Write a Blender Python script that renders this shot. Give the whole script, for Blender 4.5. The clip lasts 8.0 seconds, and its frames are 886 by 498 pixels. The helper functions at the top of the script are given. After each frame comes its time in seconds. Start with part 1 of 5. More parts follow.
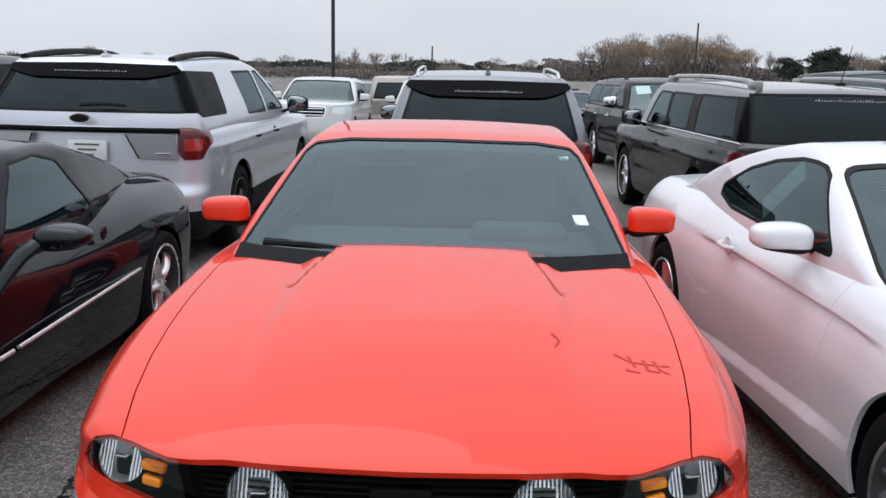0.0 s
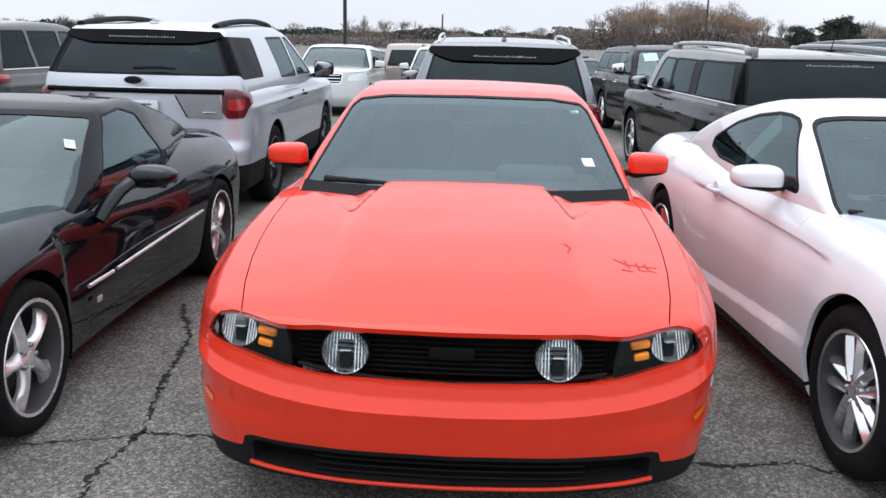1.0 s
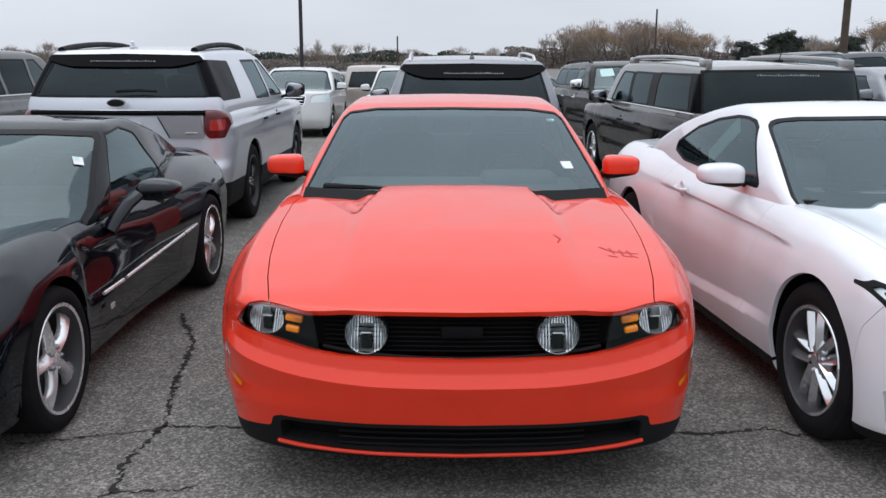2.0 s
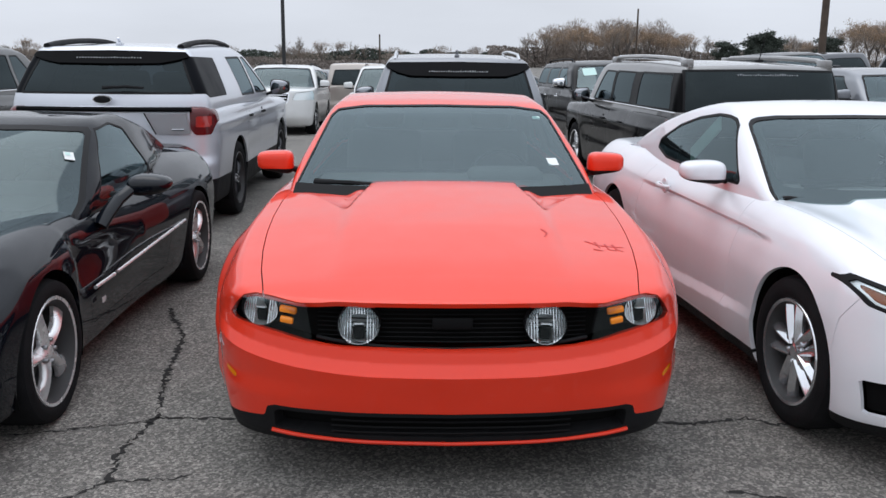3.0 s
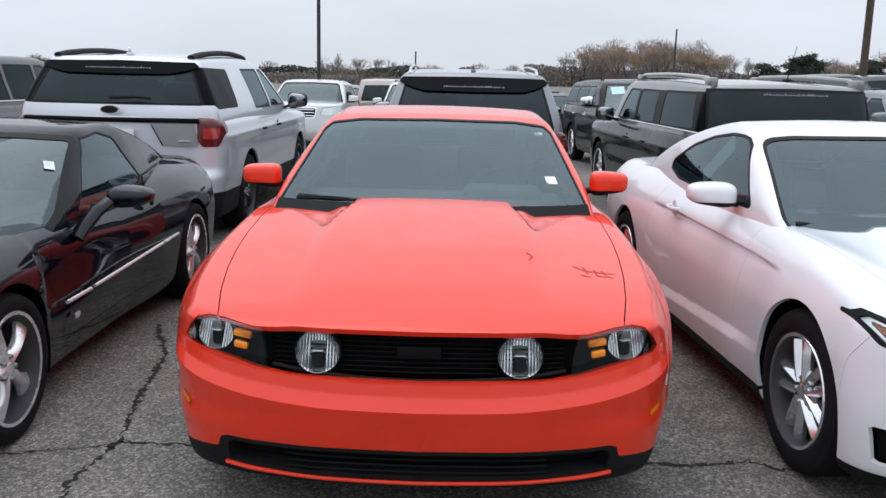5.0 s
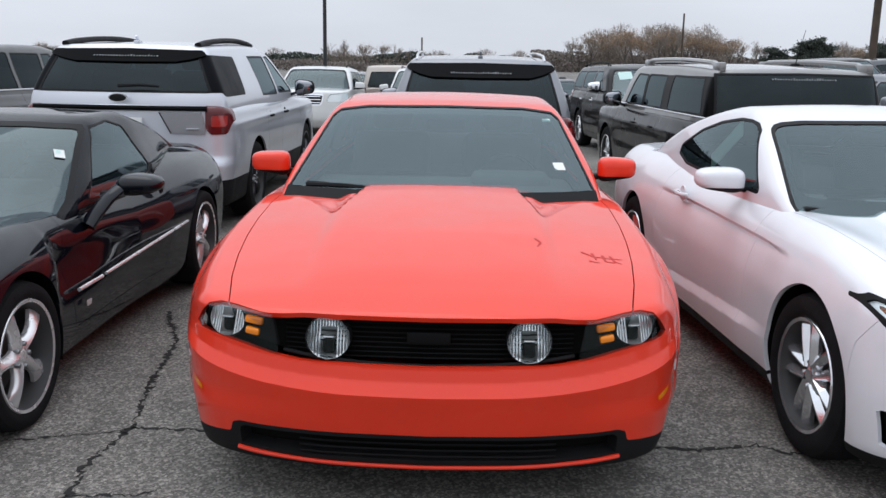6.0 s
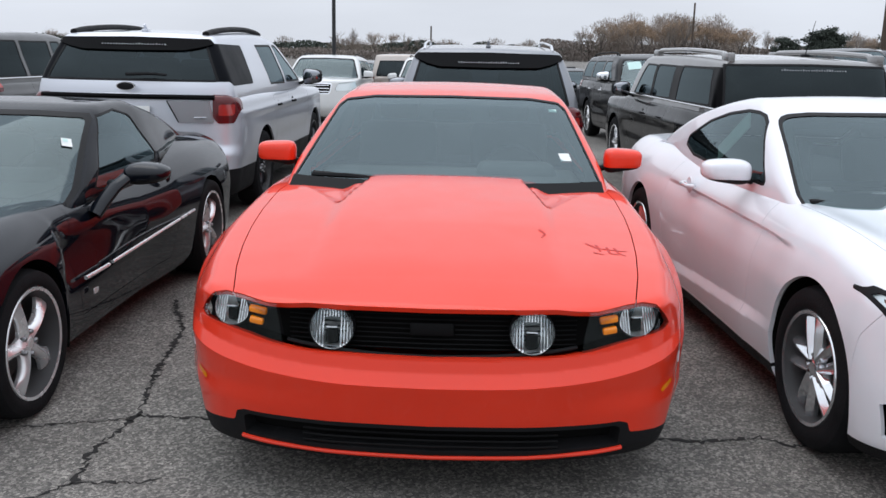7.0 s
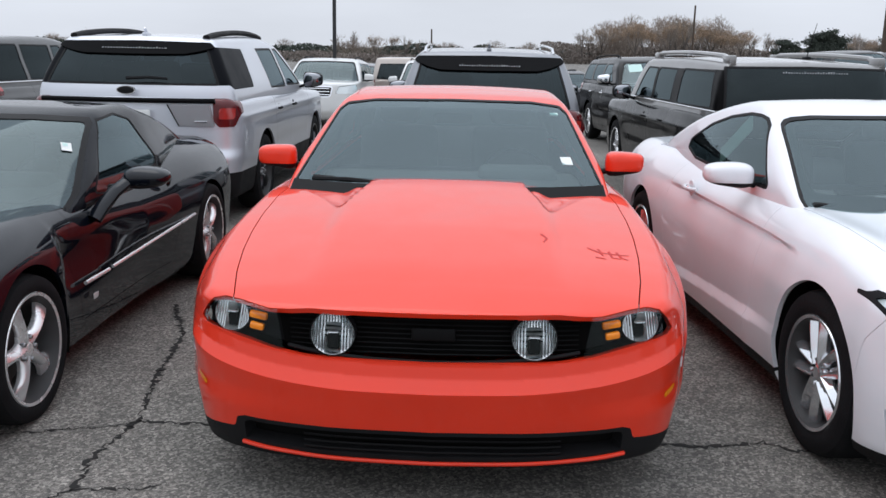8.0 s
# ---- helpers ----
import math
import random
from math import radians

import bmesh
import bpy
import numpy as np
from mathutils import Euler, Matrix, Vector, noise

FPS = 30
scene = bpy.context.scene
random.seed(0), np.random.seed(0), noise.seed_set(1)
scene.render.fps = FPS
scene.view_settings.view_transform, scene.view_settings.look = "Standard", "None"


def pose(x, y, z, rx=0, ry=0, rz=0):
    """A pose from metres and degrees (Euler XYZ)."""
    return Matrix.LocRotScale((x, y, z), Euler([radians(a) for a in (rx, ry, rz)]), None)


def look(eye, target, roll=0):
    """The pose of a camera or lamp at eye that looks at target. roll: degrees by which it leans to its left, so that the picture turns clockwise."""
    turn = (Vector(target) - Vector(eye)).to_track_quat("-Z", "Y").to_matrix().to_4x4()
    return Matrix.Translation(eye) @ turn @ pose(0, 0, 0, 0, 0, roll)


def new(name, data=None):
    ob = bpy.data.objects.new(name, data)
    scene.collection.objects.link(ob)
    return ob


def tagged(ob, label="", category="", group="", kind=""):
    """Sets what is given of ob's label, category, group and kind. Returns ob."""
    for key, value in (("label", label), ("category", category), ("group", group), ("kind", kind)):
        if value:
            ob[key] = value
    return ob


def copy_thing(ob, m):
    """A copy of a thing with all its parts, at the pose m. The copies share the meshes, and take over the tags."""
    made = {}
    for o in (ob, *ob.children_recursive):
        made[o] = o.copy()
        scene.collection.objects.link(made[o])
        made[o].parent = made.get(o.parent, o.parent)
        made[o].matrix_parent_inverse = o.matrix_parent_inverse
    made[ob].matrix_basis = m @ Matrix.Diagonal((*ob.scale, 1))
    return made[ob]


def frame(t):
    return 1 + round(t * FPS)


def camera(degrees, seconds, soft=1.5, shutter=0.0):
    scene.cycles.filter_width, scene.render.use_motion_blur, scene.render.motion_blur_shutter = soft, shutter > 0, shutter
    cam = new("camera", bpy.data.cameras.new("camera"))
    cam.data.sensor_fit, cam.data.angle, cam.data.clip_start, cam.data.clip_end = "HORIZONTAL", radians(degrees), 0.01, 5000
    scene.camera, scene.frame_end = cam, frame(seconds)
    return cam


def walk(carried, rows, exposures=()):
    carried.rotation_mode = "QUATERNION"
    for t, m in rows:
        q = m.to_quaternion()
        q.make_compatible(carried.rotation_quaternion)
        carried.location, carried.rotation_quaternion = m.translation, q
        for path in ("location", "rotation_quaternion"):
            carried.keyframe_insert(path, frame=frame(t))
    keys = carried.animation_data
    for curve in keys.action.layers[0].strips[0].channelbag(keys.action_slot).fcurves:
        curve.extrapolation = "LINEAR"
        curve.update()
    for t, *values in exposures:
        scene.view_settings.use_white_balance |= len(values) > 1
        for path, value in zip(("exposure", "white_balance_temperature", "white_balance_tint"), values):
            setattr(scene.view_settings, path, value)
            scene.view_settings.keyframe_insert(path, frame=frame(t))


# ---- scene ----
cam = camera(53.0, 8.0)

PATH = [
    (0, (0.15, -1.865, 1.675), (0.088, 0.095, 1.278), 1.3),
    (0.5, (0.043, -2.273, 1.688), (-0.076, -0.318, 1.286), -0.8),
    (0.7, (0.06, -2.433, 1.662), (-0.042, -0.474, 1.273), 0.1),
    (1, (0.072, -2.605, 1.659), (-0.006, -0.661, 1.195), 1.4),
    (1.2, (0.072, -2.685, 1.66), (-0.06, -0.739, 1.219), 0.6),
    (1.5, (0.029, -2.79, 1.644), (-0.046, -0.831, 1.25), 1.3),
    (2, (-0.09, -2.949, 1.623), (-0.077, -0.993, 1.206), 0.2),
    (2.2, (-0.119, -3.009, 1.629), (-0.079, -1.054, 1.209), -0.2),
    (3.3, (-0.125, -3.031, 1.615), (-0.077, -1.076, 1.195), 0.8),
    (3.5, (-0.12, -3.01, 1.613), (-0.098, -1.058, 1.179), 0.6),
    (4, (-0.031, -2.891, 1.614), (-0.031, -0.935, 1.197), -0.1),
    (4.2, (0.022, -2.854, 1.603), (0.013, -0.892, 1.215), 1.1),
    (5.3, (0.11, -2.784, 1.592), (0.085, -0.821, 1.209), 1.3),
    (5.5, (0.11, -2.791, 1.6), (0.1, -0.829, 1.211), 1.3),
    (6, (0.101, -2.805, 1.595), (0.062, -0.849, 1.182), 1.0),
    (6.5, (0.114, -2.823, 1.599), (0.01, -0.876, 1.157), 1.5),
    (7, (0.117, -2.808, 1.602), (0.06, -0.857, 1.165), 1.2),
    (7.5, (0.108, -2.792, 1.603), (0.054, -0.838, 1.179), 1.4),
    (8, (0.114, -2.788, 1.605), (0.055, -0.836, 1.174), 1.1),
]
walk(cam, [(t, look(eye, target, roll)) for t, eye, target, roll in PATH],
     [(0, -0.12), (0.5, -0.10), (1, 0.22), (1.5, -0.22), (2, -0.12), (3.5, -0.10), (4, -0.02), (5.5, -0.08), (6, -0.12), (7, -0.06), (8, -0.08)])

# ---- world and light: an even overcast sky ----
world = bpy.data.worlds.new("overcast_sky")
scene.world = world
world.use_nodes = True
wt = world.node_tree
wt.nodes.clear()


def wnode(kind):
    return wt.nodes.new(kind)


sky = wnode("ShaderNodeTexSky")
sky.sky_type, sky.sun_disc = "NISHITA", False
sky.sun_elevation, sky.sun_rotation = radians(38), radians(200)
sky.dust_density, sky.air_density = 4.0, 1.0
grey = wnode("ShaderNodeHueSaturation")
grey.inputs["Saturation"].default_value = 0.12
grey.inputs["Value"].default_value = 0.05
coord = wnode("ShaderNodeTexCoord")
split = wnode("ShaderNodeSeparateXYZ")
ramp = wnode("ShaderNodeValToRGB")
ramp.color_ramp.elements[0].position, ramp.color_ramp.elements[0].color = 0.0, (0.825, 0.875, 0.97, 1)
ramp.color_ramp.elements[1].position, ramp.color_ramp.elements[1].color = 1.0, (1.72, 1.85, 2.07, 1)
mid = ramp.color_ramp.elements.new(0.3)
mid.color = (0.90, 0.96, 1.065, 1)
cloud = wnode("ShaderNodeTexNoise")
cloud.inputs["Scale"].default_value, cloud.inputs["Detail"].default_value = 2.2, 5
cmap = wnode("ShaderNodeMapRange")
cmap.inputs["From Min"].default_value, cmap.inputs["From Max"].default_value = 0.3, 0.7
cmap.inputs["To Min"].default_value, cmap.inputs["To Max"].default_value = 0.90, 1.07
stretch = wnode("ShaderNodeMapping")
stretch.inputs["Scale"].default_value = (1, 1, 4)
mul = wnode("ShaderNodeVectorMath")
mul.operation = "SCALE"
mixs = wnode("ShaderNodeMix")
mixs.data_type = "RGBA"
mixs.inputs[0].default_value = 0.93
bg = wnode("ShaderNodeBackground")
bg.inputs["Strength"].default_value = 1.0
wo = wnode("ShaderNodeOutputWorld")
for a, b in ((sky.outputs[0], grey.inputs["Color"]), (coord.outputs["Generated"], split.inputs[0]), (split.outputs["Z"], ramp.inputs[0]),
             (coord.outputs["Generated"], stretch.inputs[0]), (stretch.outputs[0], cloud.inputs["Vector"]), (cloud.outputs[0], cmap.inputs["Value"]),
             (ramp.outputs[0], mul.inputs[0]), (cmap.outputs[0], mul.inputs["Scale"]),
             (grey.outputs[0], mixs.inputs[6]), (mul.outputs[0], mixs.inputs[7]), (mixs.outputs[2], bg.inputs["Color"]), (bg.outputs[0], wo.inputs[0])):
    wt.links.new(a, b)
sun = new("sun", bpy.data.lights.new("sun", "SUN"))
sun.data.energy, sun.data.angle, sun.data.color = 0.5, radians(40), (1.0, 0.98, 0.96)
sun.matrix_world = look((-3, 4, 14), (0, 0, 0))


# ---- materials ----
def material(name, color=(0.5, 0.5, 0.5), rough=0.5, metal=0.0, coat=0.0, vary=0.0, scale=8.0, bump=0.0, bump_scale=60.0, dirt=0.0, emit=None, spec=0.5):
    m = bpy.data.materials.new(name)
    m.use_nodes = True
    t = m.node_tree
    p = t.nodes["Principled BSDF"]
    p.inputs["Base Color"].default_value = (*color, 1)
    p.inputs["Roughness"].default_value = rough
    p.inputs["Metallic"].default_value = metal
    p.inputs["Coat Weight"].default_value = coat
    p.inputs["Coat Roughness"].default_value = 0.03
    p.inputs["Specular IOR Level"].default_value = spec
    tc = t.nodes.new("ShaderNodeTexCoord")
    if vary or dirt:
        n1 = t.nodes.new("ShaderNodeTexNoise")
        n1.inputs["Scale"].default_value, n1.inputs["Detail"].default_value = scale, 6
        t.links.new(tc.outputs["Object"], n1.inputs["Vector"])
        mr = t.nodes.new("ShaderNodeMapRange")
        mr.inputs["From Min"].default_value, mr.inputs["From Max"].default_value = 0.3, 0.7
        mr.inputs["To Min"].default_value, mr.inputs["To Max"].default_value = 1 - vary, 1 + vary
        t.links.new(n1.outputs[0], mr.inputs["Value"])
        sc = t.nodes.new("ShaderNodeVectorMath")
        sc.operation = "SCALE"
        sc.inputs[0].default_value = color
        t.links.new(mr.outputs[0], sc.inputs["Scale"])
        t.links.new(sc.outputs[0], p.inputs["Base Color"])
        rr = t.nodes.new("ShaderNodeMapRange")
        rr.inputs["From Min"].default_value, rr.inputs["From Max"].default_value = 0.35, 0.75
        rr.inputs["To Min"].default_value, rr.inputs["To Max"].default_value = rough, min(1, rough + 0.15 + dirt)
        t.links.new(n1.outputs[0], rr.inputs["Value"])
        t.links.new(rr.outputs[0], p.inputs["Roughness"])
    if bump:
        n2 = t.nodes.new("ShaderNodeTexNoise")
        n2.inputs["Scale"].default_value, n2.inputs["Detail"].default_value = bump_scale, 4
        t.links.new(tc.outputs["Object"], n2.inputs["Vector"])
        b = t.nodes.new("ShaderNodeBump")
        b.inputs["Strength"].default_value, b.inputs["Distance"].default_value = bump, 0.01
        t.links.new(n2.outputs[0], b.inputs["Height"])
        t.links.new(b.outputs[0], p.inputs["Normal"])
    if emit:
        p.inputs["Emission Color"].default_value = (*color, 1)
        p.inputs["Emission Strength"].default_value = emit
    return m


def paint(name, color, metal=0.0, rough=0.4, coat=1.0, spec=0.5, coat_ior=1.5):
    """Car paint: pigment under a clear coat, with a little road film."""
    m = material(name, color, rough, metal, coat, vary=0.035, scale=3.0, spec=spec)
    t = m.node_tree
    p = t.nodes["Principled BSDF"]
    p.inputs["Coat IOR"].default_value = coat_ior
    n = t.nodes.new("ShaderNodeTexNoise")
    n.inputs["Scale"].default_value, n.inputs["Detail"].default_value = 5.0, 5
    r = t.nodes.new("ShaderNodeMapRange")
    r.inputs["From Min"].default_value, r.inputs["From Max"].default_value = 0.35, 0.7
    r.inputs["To Min"].default_value, r.inputs["To Max"].default_value = 0.01, 0.06
    tc = [x for x in t.nodes if x.bl_idname == "ShaderNodeTexCoord"][0]
    t.links.new(tc.outputs["Object"], n.inputs["Vector"])
    t.links.new(n.outputs[0], r.inputs["Value"])
    t.links.new(r.outputs[0], p.inputs["Coat Roughness"])
    return m


def glass(name, tint, ior=1.5, rough=0.01):
    m = bpy.data.materials.new(name)
    m.use_nodes = True
    t = m.node_tree
    t.nodes.clear()
    a, g = t.nodes.new("ShaderNodeBsdfTransparent"), t.nodes.new("ShaderNodeBsdfGlossy")
    a.inputs[0].default_value = (*tint, 1)
    g.inputs["Roughness"].default_value = rough
    g.inputs["Color"].default_value = (0.78, 0.95, 1.0, 1)
    f, x, o = t.nodes.new("ShaderNodeFresnel"), t.nodes.new("ShaderNodeMixShader"), t.nodes.new("ShaderNodeOutputMaterial")
    f.inputs[0].default_value = ior
    t.links.new(f.outputs[0], x.inputs[0])
    t.links.new(a.outputs[0], x.inputs[1])
    t.links.new(g.outputs[0], x.inputs[2])
    t.links.new(x.outputs[0], o.inputs[0])
    return m


RED = paint("orange_red_paint", (0.80, 0.038, 0.012), coat_ior=1.37, spec=0.2)
BLACK = paint("black_paint", (0.003, 0.0045, 0.0080), coat=1.0, spec=0.02, coat_ior=1.41)
BLACKTOP = paint("black_roof_panel_paint", (0.004, 0.005, 0.008), coat=0.8, spec=0.02, coat_ior=1.34)
WHITE = paint("white_paint", (0.79, 0.795, 0.83))
SILVER = paint("silver_paint", (0.64, 0.66, 0.71), 0.75, 0.42)
GREY = paint("grey_paint", (0.20, 0.21, 0.23), 0.5, 0.35)
CHARCOAL = paint("charcoal_paint", (0.004, 0.004, 0.005), 0.2, 0.25, 0.8, 0.02, 1.28)
CLOUD = paint("warm_grey_roof_paint", (0.25, 0.245, 0.24), 0.5, 0.4)
SLATE = paint("slate_paint", (0.08, 0.085, 0.095), 0.4, 0.4)
TAN = paint("tan_paint", (0.45, 0.40, 0.36), 0.4, 0.4)
PEARL = paint("pearl_paint", (0.70, 0.70, 0.69))
SLATE2 = paint("dark_slate_paint", (0.016, 0.017, 0.020), 0.2, 0.3, 0.8, 0.1, 1.3)
PLASTIC = material("black_plastic", (0.013, 0.013, 0.014), 0.5, vary=0.15, bump=0.15, bump_scale=300, spec=0.1)
GRILLE = material("dark_grille_plastic", (0.005, 0.005, 0.0055), 0.6, spec=0.12)
TRIM = material("rubber_trim", (0.008, 0.008, 0.009), 0.55, spec=0.2)
DARK = material("dark_cloth", (0.040, 0.041, 0.044), 0.85, vary=0.2, bump=0.2, bump_scale=200)
SEATC = material("grey_seat_cloth", (0.10, 0.10, 0.105), 0.8, vary=0.15, bump=0.2, bump_scale=250)
# daylight inside the cabin is put into a raised dash grey
DASH = material("lightened_dash_plastic", (0.15, 0.155, 0.155), 0.75, vary=0.12)
# near black puts the shade of recesses into the colour; also the windscreen border
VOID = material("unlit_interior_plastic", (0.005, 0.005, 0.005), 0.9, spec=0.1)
TYRE = material("tyre_rubber", (0.012, 0.012, 0.013), 0.75, vary=0.25, scale=14, bump=0.3, bump_scale=120, spec=0.1)
ALLOY = material("machined_alloy", (0.88, 0.88, 0.885), 0.20, 0.65, vary=0.05)
WHEELCHROME = material("wheel_chrome", (0.70, 0.71, 0.73), 0.11, 0.85)
CHROME = material("chrome", (0.80, 0.81, 0.83), 0.10, 1.0)
REFLECTOR = material("lamp_reflector", (1.0, 1.0, 1.0), 0.28, 0.7)
FLUTE = material("lens_flute_chrome", (0.97, 0.97, 0.98), 0.16, 0.8)
AMBER = material("amber_plastic", (0.95, 0.27, 0.005), 0.2, coat=1.0)
TAIL = material("red_lamp_plastic", (0.10, 0.004, 0.006), 0.15, coat=0.4, spec=0.3)
MIRROR = material("mirror_glass", (0.30, 0.31, 0.33), 0.04, 1.0)
# shade in the gaps behind the spokes is put into this dark colour
BARREL = material("shaded_wheel_barrel", (0.045, 0.045, 0.046), 0.6)
DARK_NUT = material("lug_nut_steel", (0.30, 0.30, 0.31), 0.3, 1.0)
DISC = material("brake_disc_steel", (0.10, 0.098, 0.095), 0.5, 0.3, vary=0.15)
CALIPER = material("red_caliper_enamel", (0.10, 0.010, 0.009), 0.45)
PAPER = material("paper_sheet", (0.78, 0.80, 0.78), 0.7, vary=0.03)
GREENPAPER = material("pale_green_sheet", (0.55, 0.74, 0.70), 0.7, vary=0.03)
INK = material("printed_ink", (0.12, 0.12, 0.13), 0.7)
REDINK = material("red_ink", (0.55, 0.06, 0.05), 0.7)
LETTER = material("white_vinyl_lettering", (0.36, 0.37, 0.39), 0.5)
WAX = material("dried_wax_marks", (0.50, 0.016, 0.012), 0.6)
CLEAR = glass("clear_lens", (0.93, 0.95, 0.95))
SCREEN = glass("windscreen_glass", (0.50, 0.60, 0.59), 1.84)
LOWSCREEN = glass("steep_windscreen_glass", (0.16, 0.21, 0.215), 1.68)
SIDEGLASS = glass("side_glass", (0.34, 0.42, 0.41), 1.85)
PRIVACY = glass("privacy_glass", (0.030, 0.032, 0.037), 1.46)
DEEPGLASS = glass("deep_tinted_side_glass", (0.030, 0.032, 0.037), 1.22)
WOODPOLE = material("weathered_pole_wood", (0.075, 0.055, 0.042), 0.85, vary=0.3, scale=3, bump=0.5, bump_scale=12)
STEEL = material("dark_painted_steel", (0.02, 0.021, 0.023), 0.5, vary=0.1)


# ---- shells: points and faces ----
def curve(*pts):
    """A smooth line through (at, value) pairs."""
    xs, ys = np.array([p[0] for p in pts], float), np.array([p[1] for p in pts], float)
    h = np.diff(xs)
    d = np.diff(ys) / h
    m = np.concatenate([[d[0]], [0 if a * b <= 0 else 2 * a * b / (a + b) for a, b in zip(d[:-1], d[1:])], [d[-1]]])

    def f(v):
        v = np.clip(v, xs[0], xs[-1])
        i = np.clip(np.searchsorted(xs, v) - 1, 0, len(h) - 1)
        t = (v - xs[i]) / h[i]
        a, b = ys[i], ys[i + 1]
        return (2 * t**3 - 3 * t**2 + 1) * a + (t**3 - 2 * t**2 + t) * h[i] * m[i] + (-2 * t**3 + 3 * t**2) * b + (t**3 - t**2) * h[i] * m[i + 1]
    return f


def bent(*pts):
    """A line with corners through (at, value) pairs."""
    xs, ys = [p[0] for p in pts], [p[1] for p in pts]
    return lambda v: np.interp(v, xs, ys)


def solid(wide, inset, top, nose, tail, nose_sweep, tail_sweep, low=0.2, crown=0.05, r=0.04, relief=None, kn=1.0, kt=1.0, flank=None, lift=None):
    """A car-like volume: below 0 inside. Its six sides are lines drawn along the car, up it and across it."""
    def f(P):
        x, y, z = np.abs(P[:, 0]), P[:, 1], P[:, 2]
        w = wide(y)
        h = top(y) - crown * (x / w) ** 2
        if relief:
            h = h + relief(x, y)
        side = w - inset(z)
        if flank:
            side = side + flank(y, z)
        zn = z - lift(x, z) if lift else z
        q = np.stack([x - side, (nose(zn) + nose_sweep(x) - y) * kn, (y - tail(z) + tail_sweep(x)) * kt, z - h, low - z])
        big = q.max(0)
        u = np.maximum(q + r, 0)
        return np.where(big > -r, np.sqrt((u**2).sum(0)) - r, big)
    return f


def cast(f, lo, hi, core_lo, core_hi, n):
    """A box net drawn on to the surface of f from a core inside."""
    lo, hi, clo, chi = (np.array(a, float) for a in (lo, hi, core_lo, core_hi))
    ids, pts, F = {}, [], []

    def vid(i, j, k):
        key = (i, j, k)
        if key not in ids:
            ids[key] = len(pts)
            pts.append(key)
        return ids[key]
    nx, ny, nz = n
    for k in (0, nz):
        for i in range(nx):
            for j in range(ny):
                q = [vid(i, j, k), vid(i + 1, j, k), vid(i + 1, j + 1, k), vid(i, j + 1, k)]
                F.append(q if k else q[::-1])
    for j in (0, ny):
        for i in range(nx):
            for k in range(nz):
                q = [vid(i, j, k), vid(i + 1, j, k), vid(i + 1, j, k + 1), vid(i, j, k + 1)]
                F.append(q[::-1] if j else q)
    for i in (0, nx):
        for j in range(ny):
            for k in range(nz):
                q = [vid(i, j, k), vid(i, j + 1, k), vid(i, j + 1, k + 1), vid(i, j, k + 1)]
                F.append(q if i else q[::-1])
    u = np.array(pts, float) / np.array(n)
    A, B = clo + u * (chi - clo), lo + u * (hi - lo)
    a, b = np.zeros(len(u)), np.ones(len(u))
    for _ in range(26):
        m = (a + b) / 2
        inside = f(A + m[:, None] * (B - A)) < 0
        a, b = np.where(inside, m, a), np.where(inside, b, m)
    return A + a[:, None] * (B - A), F


def cut(sh, g):
    """Splits a shell along g = 0: (inside, outside)."""
    V, F = sh
    d = g(V).tolist()
    ins, out, extra, made, n = [], [], [], {}, len(V)
    for f in F:
        k = sum(d[i] < 0 for i in f)
        if k == len(f):
            ins.append(f)
        elif k == 0:
            out.append(f)
        else:
            a, b = [], []
            for p, q in zip(f, f[1:] + f[:1]):
                (a if d[p] < 0 else b).append(p)
                if (d[p] < 0) != (d[q] < 0):
                    key = (min(p, q), max(p, q))
                    if key not in made:
                        s = d[p] / (d[p] - d[q])
                        made[key] = n + len(extra)
                        extra.append(V[p] + s * (V[q] - V[p]))
                    a.append(made[key])
                    b.append(made[key])
            ins.append(a)
            out.append(b)
    if extra:
        V = np.vstack([V, np.array(extra)])
    return (V, ins), (V, out)


def score(sh, f, g):
    """Adds an edge along g = 0 that lies on the surface of f."""
    (V, a), (_, b) = cut(sh, g)
    n = len(sh[0])
    if len(V) > n:
        P = V[n:].copy()
        for _ in range(3):
            e = 1e-4
            grad = np.stack([(f(P + e * np.eye(3)[k]) - f(P - e * np.eye(3)[k])) / (2 * e) for k in range(3)], 1)
            P -= (f(P) / np.maximum((grad**2).sum(1), 1e-6))[:, None] * grad
        V = np.vstack([V[:n], P])
    return V, a + b


def tidy(sh):
    V, F = sh
    used = sorted({i for f in F for i in f})
    back = {o: i for i, o in enumerate(used)}
    return (V[used] if used else np.zeros((0, 3))), [[back[i] for i in f] for f in F]


def normals(sh):
    V, F = sh
    N = np.zeros_like(V)
    for f in F:
        a, b, c = V[f[0]], V[f[1]], V[f[2]]
        d = V[f[3]] if len(f) > 3 else a
        n = np.cross(c - a, d - b) if len(f) > 3 else np.cross(b - a, c - a)
        for i in f:
            N[i] += n
    return N / np.maximum(np.linalg.norm(N, axis=1), 1e-9)[:, None]


def shift(sh, d):
    """Moves a shell along its normals."""
    sh = tidy(sh)
    return sh[0] + d * normals(sh), sh[1]


def flange(sh, depth):
    """Turns the open rims inwards, which gives a sheet its thickness."""
    V, F = tidy(sh)
    N = normals((V, F))
    seen = {(p, q) for f in F for p, q in zip(f, f[1:] + f[:1])}
    rim = [(p, q) for p, q in seen if (q, p) not in seen]
    rim.sort()
    ends = sorted({i for e in rim for i in e})
    n = len(V)
    at = {v: n + k for k, v in enumerate(ends)}
    V2 = np.vstack([V, V[ends] - depth * N[ends]]) if ends else V
    return V2, F + [[q, p, at[p], at[q]] for p, q in rim]


